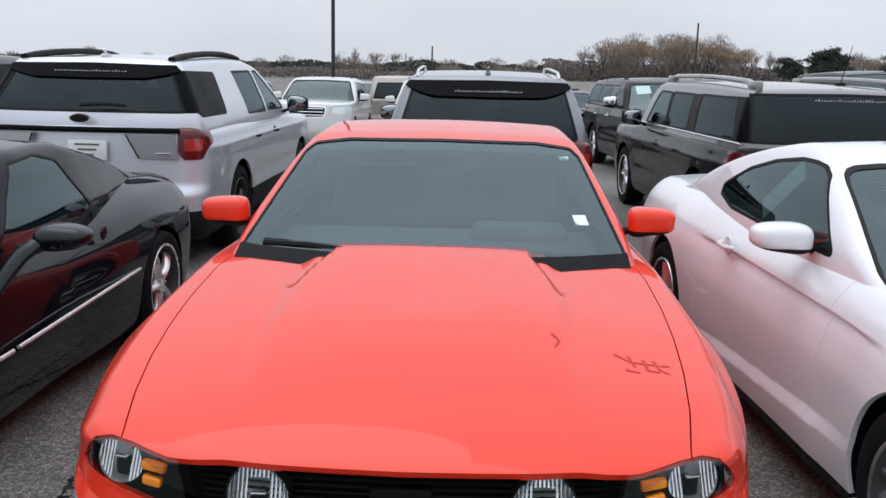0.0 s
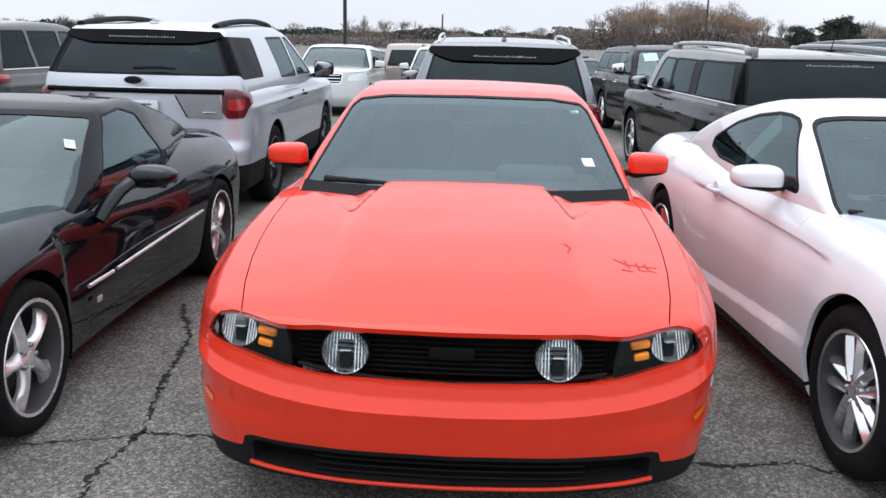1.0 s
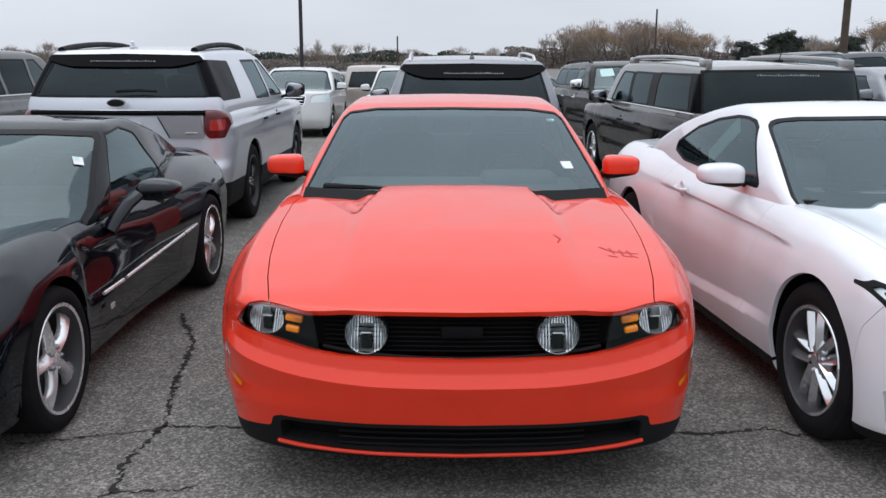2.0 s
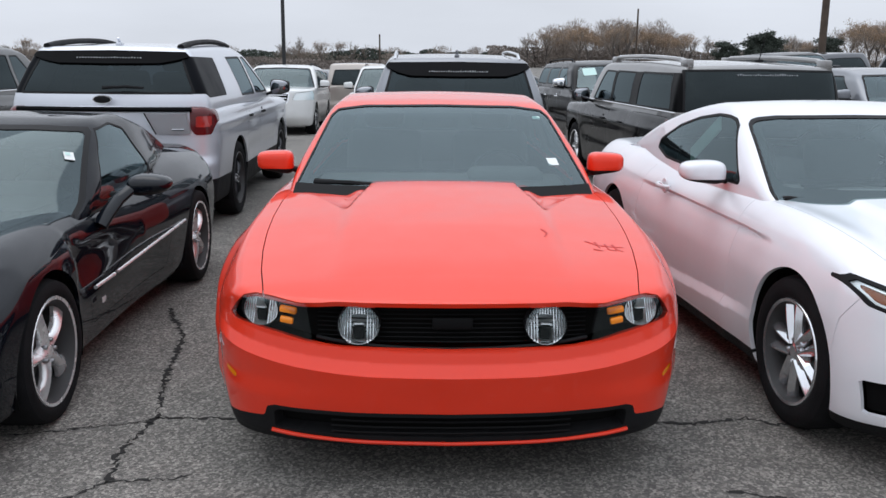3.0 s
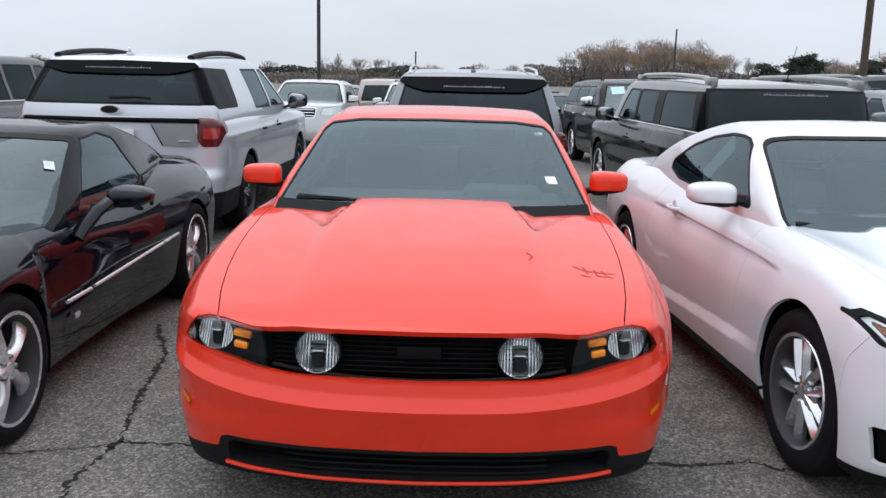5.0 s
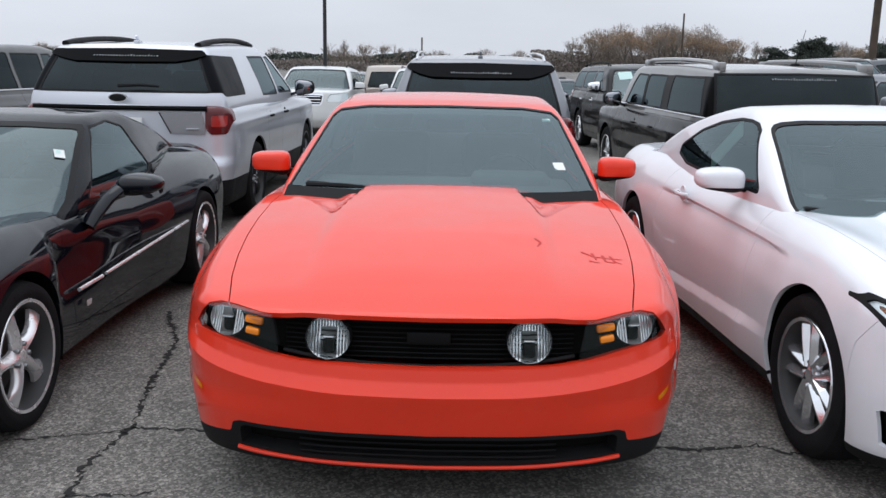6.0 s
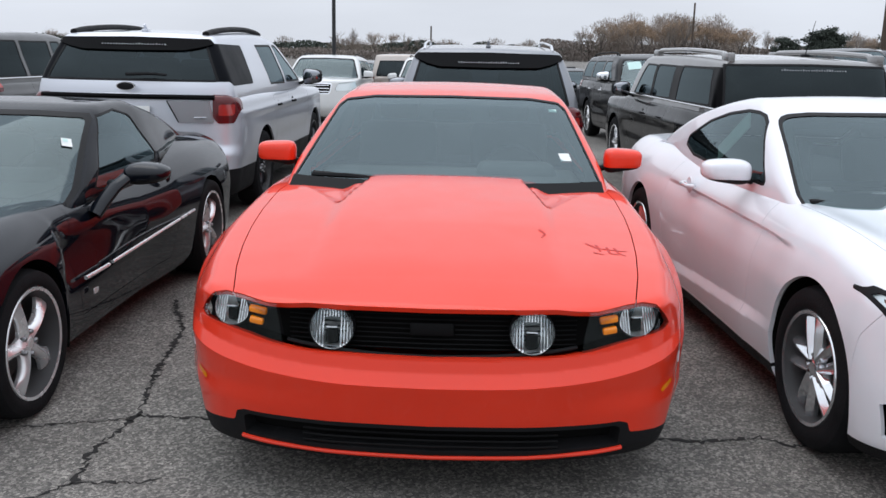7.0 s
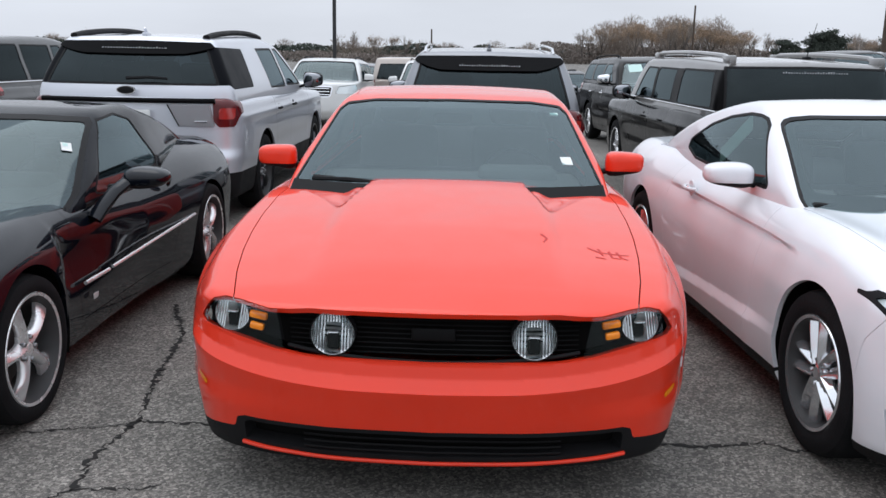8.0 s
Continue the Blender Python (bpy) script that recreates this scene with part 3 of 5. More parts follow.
    for s in (-1, 1):
        lamp(car, (s * 0.343, 0.082, 0.666), 0.078, "grille_lamp", 0, lid=0.82)
        lamp(car, (s * 0.718, 0.190, 0.700), 0.069, "headlamp", s * 18, False, 1.10, 0.80)
        for k in range(2):
            part("turn_signal", block(0.066 - 0.014 * k, 0.02, 0.027, (s * (0.603 + 0.006 * k), 0.122, 0.714 - 0.038 * k), 0.008, 2, (0, s * -8, s * 12)), AMBER, car, "amber turn signal")
    # hood with its shut lines
    hood_g = region("Xy", [(0, -0.3), (0.690, -0.3), (0.695, 0.10), (0.708, 0.20), (0.742, 0.37), (0.770, 0.58), (0.788, 0.80), (0.798, 1.05), (0.798, 1.35), (0.775, 1.60), (0.5, 1.56), (0, 1.50)], 0, lambda P: 0.70 - P[:, 2])
    ins, sh = cut(sh, hood_g)
    hood, _ = cut(ins, grown(hood_g, -0.0035))
    _, sh = cut(sh, lambda P: hood_g(P) - 0.001)
    _, sh = cut(sh, region("Xy", [(0, 1.30), (0.74, 1.45), (0.80, 1.72), (0.72, 3.9), (0, 4.1)], 0, lambda P: 0.86 - P[:, 2]))
    hood_ob = part("hood", flange(hood, 0.022), RED, car, "smooth orange-red hood with two vents")
    # black lower valance and intake
    val = region("Xz", [(0, 0.331), (0.67, 0.336), (0.70, 0.324), (0.712, 0.282), (0.80, 0.268), (1.0, 0.220), (1.2, 0.05), (0, 0.05)], 0, lambda P: P[:, 1] - 0.60)
    ins, sh = cut(sh, val)
    mouth_g = region("Xz", [(0, 0.314), (0.655, 0.319), (0.672, 0.307), (0.672, 0.236), (0, 0.222)], 0, lambda P: P[:, 1] - 0.6)
    mouth, valance = cut(ins, mouth_g)
    ahead = region("yz", [(0.40, 0.0), (0.38, 0.20), (0.45, 0.34), (0.66, 0.46), (0.70, 0.0)], 0.01, lambda P: 0.70 - np.abs(P[:, 0]))
    sh, valance = cut(sh, ahead)[1], cut(valance, ahead)[1]
    part("front_valance", flange(valance, 0.06), PLASTIC, car, "matt black lower valance")
    # the mouth's dark depth is a near-black sheet as well
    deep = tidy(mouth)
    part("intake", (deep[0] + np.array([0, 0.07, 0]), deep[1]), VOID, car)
    for i in range(3):
        part("intake_bar", rod([(x, 0.075 + float(sweep(np.array([abs(x)]))[0]), 0.246 + 0.022 * i) for x in np.linspace(-0.45, 0.45, 11)], 0.004, 5), GRILLE, car)
    strip(-0.685, 0.685, 0.20, f, -0.05, 0.0085, RED, "lip_stripe", car, lambda x: 0.198 + 0.022 * (x / 0.68) ** 2)
    # side markers
    mk = region("yz", [(0.235, 0.416), (0.300, 0.432), (0.300, 0.446), (0.235, 0.432)], 0.004, lambda P: 0.7 - np.abs(P[:, 0]))
    for h in halves(cut(sh, mk)[0]):
        part("side_marker", shift(h, 0.003), AMBER, car, "amber side marker")
    # scuffs on the bumper corner
    for side, z0, z1, y0 in ((1, 0.50, 0.56, 0.36), (1, 0.47, 0.54, 0.41), (1, 0.52, 0.555, 0.44), (-1, 0.52, 0.57, 0.30), (-1, 0.50, 0.53, 0.40)):
        pts = []
        for z in np.linspace(z0, z1, 6):
            yy = y0 + 0.02 * math.sin((z - z0) / (z1 - z0) * 3)
            xs = np.linspace(0.6, 1.1, 400)
            d = f(np.stack([xs, np.full(400, yy), np.full(400, z)], 1))
            pts.append((side * (float(xs[np.argmin(np.abs(d))]) + 0.0005), yy, float(z)))
        part("scuff", rod(pts, 0.004, 5, 0.6, 0.4), LETTER, car, "pale scuff on the bumper")
    # doors
    door_g = region("yz", [(1.78, 0.30), (3.10, 0.30), (3.22, 0.60), (3.20, 1.2), (1.72, 1.2)], 0.01, lambda P: 0.55 - np.abs(P[:, 0]))
    ins, sh = cut(sh, door_g)
    door, _ = cut(ins, grown(door_g, -0.003))
    for h in halves(door):
        part("door", flange(h, 0.02), RED, car)
    part("body", flange(sh, 0.02), RED, car)
    # cabin
    cw = curve((1.3, 0.80), (2.4, 0.795), (3.2, 0.79), (4.3, 0.74))
    cin = curve((0.85, -0.01), (1.0, 0.005), (1.15, 0.055), (1.30, 0.125), (1.37, 0.17), (1.45, 0.25))
    ctop = curve((1.4, 1.30), (2.3, 1.335), (2.6, 1.37), (3.1, 1.400), (3.5, 1.385), (4.2, 1.30))
    cnose = curve((0.85, 1.10), (0.98, 1.42), (1.32, 2.36), (1.40, 2.62), (1.5, 3.0))
    ctail = curve((0.85, 4.45), (1.0, 4.25), (1.28, 3.65), (1.40, 3.2))
    csw = curve((0, 0), (0.35, 0.03), (0.6, 0.095), (0.8, 0.20), (0.9, 0.27))
    cf = solid(cw, cin, ctop, cnose, ctail, csw, csw, 0.86, 0.035, 0.035, None, 0.36, 0.45)
    cab = cast(cf, (-0.95, 1.0, 0.84), (0.95, 4.6, 1.50), (-0.4, 2.25, 0.95), (0.4, 3.4, 1.08), (64, 110, 40))
    ws = region("Xz", [(0, 1.352), (0.45, 1.338), (0.615, 1.318), (0.652, 1.285), (0.762, 0.985), (0.775, 0.80), (0, 0.80)], 0, lambda P: P[:, 1] - 2.75)
    pane = cut(cab, ws)[0]
    clear_g = region("Xz", [(0, 1.285), (0.575, 1.27), (0.66, 1.02), (0, 1.02)], 0.035)
    part("windscreen_border", shift(cut(pane, clear_g)[1], -0.012), VOID, car, "black border round the windscreen")
    cab = window(car, cab, ws, "windscreen", SCREEN, "grey-green windscreen reflecting the sky", 0.008)
    side = region("yz", [(1.98, 0.99), (3.10, 1.02), (3.04, 1.27), (2.75, 1.30), (2.45, 1.265)], 0.015, lambda P: 0.45 - np.abs(P[:, 0]))
    cab = window(car, cab, side, "side_window", SIDEGLASS)
    qw = region("yz", [(3.2, 1.03), (3.65, 1.05), (3.40, 1.22), (3.2, 1.25)], 0.01, lambda P: 0.45 - np.abs(P[:, 0]))
    cab = window(car, cab, qw, "quarter_window", SIDEGLASS)
    rw = region("Xz", [(0, 1.32), (0.55, 1.30), (0.68, 1.02), (0, 1.02)], 0.01, lambda P: 3.3 - P[:, 1])
    cab = window(car, cab, rw, "rear_window", PRIVACY)
    part("roof", flange(cab, 0.010), RED, car)
    part("headliner", flange(shift(cab, -0.012), 0.04), DARK, car, "dark cloth headliner")
    # cowl, wipers, mirrors, inside
    part("cowl", joined(flange(shift(cut(pane, lambda P: P[:, 2] - 0.975)[0], 0.010), 0.02), block(1.40, 0.20, 0.03, (0, 1.62, 0.935), 0.012)), GRILLE, car, "black cowl panel")
    for drop, a, b in ((0.004, (-0.30, 1.475), (-0.67, 1.575)), (0.026, (0.52, 1.51), (0.05, 1.43))):
        za, zb = 0.985 - drop, 0.990 - drop
        w = new("wiper")
        w.parent = car
        part("wiper_arm", rod([(a[0], a[1], za), ((a[0] + b[0]) / 2, (a[1] + b[1]) / 2 - 0.01, 0.995 - drop), (b[0], b[1] - 0.005, zb)], 0.013, 6), PLASTIC, w)
        part("wiper_blade", rod([(a[0] + 0.02, a[1] + 0.03, za + 0.004), (b[0], b[1] + 0.012, zb + 0.006)], 0.011, 5), PLASTIC, w)
    for s in (-1, 1):
        mirror(car, (s * 0.925, 1.96, 1.05), (0.20, 0.15, 0.120), RED, s, 0.06)
        part("seat_tub", block(0.6, 1.9, 0.05, (s * 0.35, 2.7, 0.45), 0.02), DARK, car)
        bucket_seat(car, s * 0.36, 2.62, 0.55, SEATC)
    part("rear_bench", block(1.2, 0.16, 0.55, (0, 3.62, 0.82), 0.06, 3, (-20, 0, 0)), SEATC, car)
    part("parcel_shelf", block(1.36, 0.75, 0.02, (0, 4.02, 1.045), 0.008), DARK, car)
    dashboard(car, 1.85, 0.88, 0.70, 0.36)
    part("inside_mirror", block(0.22, 0.03, 0.06, (0, 2.42, 1.235), 0.015), DARK, car)
    for s in (-1, 1):
        for y in (0.95, 3.67):
            wheel(car, s * 0.83, y, 0.335, 0.235, 0.235, 5, ALLOY, s)
    # window sticker
    part("window_sticker", block(0.055, 0.004, 0.075, (0.60, 1.775, 1.075), 0, 1, (-66, 0, 8)), PAPER, car, "white and red window sticker")
    part("window_sticker", block(0.05, 0.004, 0.03, (0.607, 1.758, 1.062), 0, 1, (-66, 0, 8)), REDINK, car)
    part("window_sticker", block(0.045, 0.004, 0.03, (0.575, 2.335, 1.275), 0, 1, (-66, 0, 8)), GREENPAPER, car)
    # wax scrawl on the hood
    marks = [[(x, y + 0.105) for x, y in line] for line in [[(0.58, 0.54), (0.62, 0.50), (0.70, 0.495), (0.735, 0.50)], [(0.62, 0.535), (0.63, 0.47)], [(0.66, 0.52), (0.665, 0.46), (0.70, 0.455)], [(0.69, 0.52), (0.70, 0.47), (0.725, 0.45)], [(0.40, 0.60), (0.42, 0.56), (0.405, 0.52)], [(0.60, 0.45), (0.64, 0.44)]]]
    for m in marks:
        xs, ys = [], []
        for (ax, ay), (bx, by) in zip(m[:-1], m[1:]):
            for t in np.linspace(0, 1, 5):
                xs.append(ax + t * (bx - ax)), ys.append(ay + t * (by - ay))
        zs = above(f, xs, ys)
        part("wax_mark", rod(list(zip(xs, ys, zs + 0.0005)), 0.0062, 5, 0.6, 0.2), WAX, hood_ob, "dark red wax scrawl")
    return car, f


red_coupe()


# ---- the black sports car ----
def black_sports_car(m):
    car = thing("sports_car", "low black sports car with five-spoke polished wheels", "car", m)
    wide = curve((0, 0.82), (0.4, 0.89), (0.99, 0.93), (1.6, 0.895), (2.4, 0.885), (3.1, 0.92), (3.65, 0.94), (4.2, 0.915), (4.56, 0.86))
    inset = curve((0.12, 0.07), (0.25, 0.03), (0.42, 0.01), (0.58, 0.0), (0.68, 0.015), (0.78, 0.06), (0.87, 0.14), (0.95, 0.28))
    top = curve((0, 0.52), (0.3, 0.64), (0.8, 0.755), (1.4, 0.83), (1.8, 0.86), (2.6, 0.89), (3.3, 0.93), (3.9, 0.945), (4.4, 0.94), (4.56, 0.92))
    nose = curve((0.12, 0.25), (0.3, 0.05), (0.45, 0.0), (0.55, 0.03), (0.75, 0.35))
    tail = curve((0.12, 4.35), (0.4, 4.52), (0.75, 4.56), (1.0, 4.48))
    sweep = curve((0, 0), (0.4, 0.05), (0.65, 0.17), (0.85, 0.42), (0.95, 0.62), (1.1, 1.2))
    tsw = curve((0, 0), (0.6, 0.05), (0.8, 0.13), (0.95, 0.35))

    def relief(x, y):
        return 0.065 * np.exp(-((x - 0.72) / 0.15) ** 2) * np.exp(-((y - 1.0) / 0.55) ** 2) + 0.075 * np.exp(-((x - 0.74) / 0.15) ** 2) * np.exp(-((y - 3.6) / 0.6) ** 2)

    def flank(y, z):
        scoop = np.exp(-((z - 0.60) / 0.13) ** 2) * np.clip((y - 1.38) / 0.04, 0, 1) * np.clip((2.5 - y) / 1.0, 0, 1)
        return -0.055 * scoop
    f = solid(wide, inset, top, nose, tail, sweep, tsw, 0.14, 0.03, 0.06, relief, flank=flank)
    sh = cast(f, (-1.1, -0.15, 0.08), (1.1, 4.7, 1.08), (-0.5, 0.7, 0.34), (0.5, 4.0, 0.5), (56, 150, 44))
    sh = arches(sh, car, ((1.04, 0.325), (3.65, 0.335)), 0.365, 0.58, 0.92)
    _, sh = cut(sh, region("Xy", [(0, 1.6), (0.60, 1.85), (0.64, 3.6), (0, 4.0)], 0, lambda P: 0.78 - P[:, 2]))
    hood_g = region("Xy", [(0, 0.45), (0.45, 0.48), (0.60, 0.9), (0.66, 1.4), (0.64, 1.66), (0, 1.38)], 0.02, lambda P: 0.5 - P[:, 2])
    ins, sh = cut(sh, hood_g)
    part("hood", flange(cut(ins, grown(hood_g, -0.004))[0], 0.02), BLACK, car)
    door_g = region("yz", [(1.62, 0.30), (2.88, 0.30), (3.02, 0.60), (2.98, 1.1), (1.74, 1.1), (1.55, 0.62)], 0.02, lambda P: 0.45 - np.abs(P[:, 0]))
    ins, sh = cut(sh, door_g)
    for h in halves(cut(ins, grown(door_g, -0.003))[0]):
        part("door", flange(h, 0.02), BLACK, car)
    part("body", flange(sh, 0.02), BLACK, car)
    cw = curve((1.2, 0.81), (2.4, 0.815), (2.9, 0.80), (3.2, 0.765), (3.6, 0.70), (4.4, 0.56))
    cin = curve((0.78, -0.01), (0.92, 0.01), (1.08, 0.075), (1.20, 0.125), (1.27, 0.185), (1.33, 0.26))
    ctop = curve((1.4, 1.225), (2.1, 1.25), (2.45, 1.275), (2.8, 1.28), (3.2, 1.235), (4.3, 0.99))
    cnose = curve((0.78, 1.22), (0.86, 1.42), (1.245, 2.22), (1.31, 2.45))
    ctail = curve((0.78, 4.6), (0.92, 4.25), (1.10, 3.75), (1.24, 3.15))
    csw = curve((0, 0), (0.3, 0.03), (0.55, 0.12), (0.73, 0.27), (0.85, 0.42))
    cf = solid(cw, cin, ctop, cnose, ctail, csw, csw, 0.79, 0.03, 0.03, None, 0.42, 0.38)
    cab = cast(cf, (-0.92, 1.05, 0.77), (0.92, 4.7, 1.36), (-0.36, 2.0, 0.86), (0.32, 3.3, 0.96), (44, 96, 30))
    ws = region("Xz", [(0, 1.247), (0.40, 1.238), (0.645, 1.222), (0.675, 1.195), (0.795, 0.885), (0.81, 0.7), (0, 0.7)], 0, lambda P: P[:, 1] - 2.62)
    cab = window(car, cab, ws, "windscreen", LOWSCREEN, "sloping windscreen reflecting the sky", 0.022)
    side = region("yz", [(1.98, 0.862), (2.12, 0.845), (2.93, 0.90), (2.97, 0.93), (2.80, 1.175), (2.62, 1.218), (2.36, 1.20)], 0.012, lambda P: 0.35 - np.abs(P[:, 0]))
    cab = window(car, cab, side, "side_window", SIDEGLASS)
    rw = region("Xz", [(0, 1.17), (0.45, 1.15), (0.52, 0.96), (0, 0.96)], 0.01, lambda P: 3.25 - P[:, 1])
    cab = window(car, cab, rw, "rear_window", SIDEGLASS)
    part("roof", flange(cab, 0.03), BLACKTOP, car)
    part("headliner", shift(cab, -0.034), DARK, car, "dark cloth headliner")
    for s in (-1, 1):
        mirror(car, (s * 1.07, 2.05, 0.937), (0.24, 0.20, 0.115), BLACK, s, 0.04, 2.4)
        part("mirror_arm", rod([(s * 0.855, 1.84, 0.745), (s * 0.885, 1.88, 0.80), (s * 0.93, 1.93, 0.87), (s * 0.985, 2.0, 0.925), (s * 1.04, 2.05, 0.937)], 0.055, 12, 0.8, 0.62), BLACK, car, "curved mirror arm")
        part("side_moulding", rod([(s * (0.902 + 0.015 * (y - 1.5)), y, 0.482 + 0.030 * (y - 1.9)) for y in np.linspace(1.91, 3.25, 9)], 0.010, 8, 1.0, 0.9), ALLOY, car, "bright rub strip on the door")
        part("side_moulding", rod([(s * 0.903, y, 0.476) for y in (1.59, 1.73, 1.875)], 0.010, 8), ALLOY, car)
        part("fender_badge", block(0.006, 0.055, 0.03, (s * 0.902, 1.70, 0.385), 0.003), ALLOY, car)
        part("door_lock", lathe([(0, 0.006), (0.032, 0.004), (0.038, -0.004)], 20, "x") if s > 0 else lathe([(0.038, 0.004), (0.032, -0.004), (0, -0.006)], 20, "x"), BLACK, car).location = (s * 0.895, 2.86, 0.80)
        bucket_seat(car, s * 0.34, 2.75, 0.42, SEATC)
    dashboard(car, 1.95, 0.80, 0.60, 0.34)
    for sx, sy, x, y, m, up in ((0.046, 0.048, 0.643, 2.05, PAPER, 0.004), (0.022, 0.018, 0.634, 2.056, GREENPAPER, 0.007)):
        uv = [(-sx / 2, -sy / 2), (sx / 2, -sy / 2), (sx / 2, sy / 2), (-sx / 2, sy / 2)]
        px, py = [x + u - 0.55 * v for u, v in uv], [y + v + 0.5 * u for u, v in uv]
        pz = above(cf, px, py, 1.5, 0.9) + up
        part("window_sticker", (np.stack([px, py, pz], 1), [[0, 1, 2, 3]]), m, car, "white window sticker")
    for s in (-1, 1):
        wheel(car, s * 0.795, 1.04, 0.325, 0.243, 0.245, 5, ALLOY, s)
        wheel(car, s * 0.805, 3.65, 0.335, 0.25, 0.27, 5, ALLOY, s)
    return car


black_sports_car(pose(-2.655, -0.24, 0))


# ---- the white coupe ----
def white_coupe(m):
    car = thing("coupe", "white fastback coupe with chrome wheels and black sills", "car", m)
    wide = curve((0, 0.90), (0.35, 0.94), (0.8, 0.962), (1.1, 0.955), (1.6, 0.925), (2.4, 0.92), (3.15, 0.94), (3.6, 0.955), (4.1, 0.905), (4.5, 0.845), (4.78, 0.78))
    inset = curve((0.14, 0.07), (0.22, 0.03), (0.40, 0.005), (0.60, 0.0), (0.72, 0.015), (0.84, 0.055), (0.92, 0.12), (1.02, 0.26))
    top = curve((0, 0.68), (0.10, 0.73), (0.3, 0.80), (0.7, 0.88), (1.2, 0.935), (1.7, 0.965), (2.4, 0.97), (3.6, 1.0), (4.3, 1.01), (4.78, 0.99))
    nose = curve((0.14, 0.2), (0.25, 0.05), (0.45, 0.0), (0.60, 0.02), (0.72, 0.05), (0.82, 0.2))
    tail = curve((0.15, 4.5), (0.4, 4.74), (0.75, 4.78), (1.05, 4.68))
    sweep = curve((0, 0), (0.35, 0.02), (0.6, 0.09), (0.75, 0.17), (0.87, 0.30), (0.96, 0.5), (1.1, 1.0))
    tsw = curve((0, 0), (0.6, 0.05), (0.8, 0.12), (0.95, 0.32))

    def relief(x, y):
        return 0.04 * np.exp(-((x - 0.78) / 0.13) ** 2) * np.exp(-((y - 0.95) / 0.6) ** 2) + 0.022 * np.exp(-((x - 0.80) / 0.13) ** 2) * np.exp(-((y - 3.6) / 0.6) ** 2) + 0.015 * np.clip((0.45 - x) / 0.06, 0, 1) * np.clip((y - 0.3) / 0.4, 0, 1) * np.clip((1.7 - y) / 0.2, 0, 1)

    def flank(y, z):
        line = 0.805 + 0.014 * (y - 1.3)
        on = np.clip((y - 1.15) / 0.3, 0, 1) * np.clip((3.2 - y) / 0.4, 0, 1)
        under = np.clip((line - z) / 0.022, 0, 1) * np.exp(-np.maximum(line - z, 0) / 0.16)
        low = 0.43 - 0.05 * (y - 1.3)
        kick = np.clip((low - z) / 0.05, 0, 1) * np.clip((y - 1.2) / 0.4, 0, 1) * np.clip((3.3 - y) / 0.4, 0, 1)
        return -0.030 * under * on + 0.026 * kick
    f = solid(wide, inset, top, nose, tail, sweep, tsw, 0.15, 0.05, 0.03, relief, flank=flank)
    sh = cast(f, (-1.1, -0.15, 0.1), (1.1, 4.9, 1.12), (-0.5, 0.6, 0.40), (0.5, 4.2, 0.60), (60, 160, 60))
    for a, slope, off in ((0.805, 0.014, 0.0), (0.805, 0.014, 0.022), (0.43, -0.05, 0.0), (0.43, -0.05, 0.05)):
        sh = score(sh, f, lambda P: P[:, 2] - a + off - slope * (P[:, 1] - 1.3))
    sh = arches(sh, car, ((0.90, 0.345), (3.62, 0.345)), 0.382, 0.60, 0.945)
    skirt = region("yz", [(1.26, 0.05), (1.26, 0.235), (3.27, 0.235), (3.27, 0.05)], 0, lambda P: 0.6 - np.abs(P[:, 0]))
    ins, sh = cut(sh, skirt)
    for h in halves(ins):
        part("side_skirt", flange(h, 0.03), PLASTIC, car, "black side skirt")
    lamp_g = region("Xz", [(0.60, 0.655), (0.70, 0.735), (0.90, 0.80), (0.935, 0.775), (0.90, 0.70), (0.72, 0.64)], 0, lambda P: P[:, 1] - 0.62)
    ins, sh = cut(sh, lamp_g)
    for h in halves(ins):
        core, rim = cut(h, grown(lamp_g, -0.014))
        part("headlamp_rim", flange(rim, 0.02), PLASTIC, car)
        inner, strip_sh = cut(core, grown(lamp_g, -0.024))
        if strip_sh[1]:
            part("light_strip", shift(strip_sh, -0.012), REFLECTOR, car, "pale strip inside the headlamp")
        part("headlamp_lens", shift(core, -0.005), CLEAR, car, shadow=False)
        d = tidy(core)
        part("headlamp_housing", (d[0] + np.array([0, 0.05, 0]), d[1]), material("smoked_lamp_housing", (0.30, 0.085, 0.025), 0.25, 0.3), car)
    gr = region("Xz", [(0, 0.66), (0.56, 0.65), (0.60, 0.60), (0.52, 0.48), (0, 0.46)], 0.01, lambda P: P[:, 1] - 0.6)
    ins, sh = cut(sh, gr)
    d = tidy(ins)
    part("grille", (d[0] + np.array([0, 0.05, 0]), d[1]), PLASTIC, car)
    va = region("Xz", [(0, 0.24), (0.80, 0.24), (1.0, 0.20), (1.2, 0.05), (0, 0.05)], 0, lambda P: P[:, 1] - 0.56)
    ins, sh = cut(sh, va)
    part("front_splitter", flange(ins, 0.04), PLASTIC, car)
    pocket = region("Xz", [(0.70, 0.30), (0.80, 0.42), (0.90, 0.40), (0.88, 0.28)], 0.01, lambda P: P[:, 1] - 0.6)
    ins, sh = cut(sh, pocket)
    for h in halves(ins):
        part("bumper_vent", shift(h, -0.04), VOID, car)
    _, sh = cut(sh, region("Xy", [(0, 1.55), (0.72, 1.80), (0.72, 4.0), (0, 4.2)], 0, lambda P: 0.86 - P[:, 2]))
    hood_g = region("Xy", [(0, 0.05), (0.58, 0.05), (0.74, 0.30), (0.775, 0.9), (0.775, 1.45), (0.75, 1.58), (0, 1.42)], 0, lambda P: 0.72 - P[:, 2])
    ins, sh = cut(sh, hood_g)
    part("hood", flange(cut(ins, grown(hood_g, -0.0035))[0], 0.02), WHITE, car)
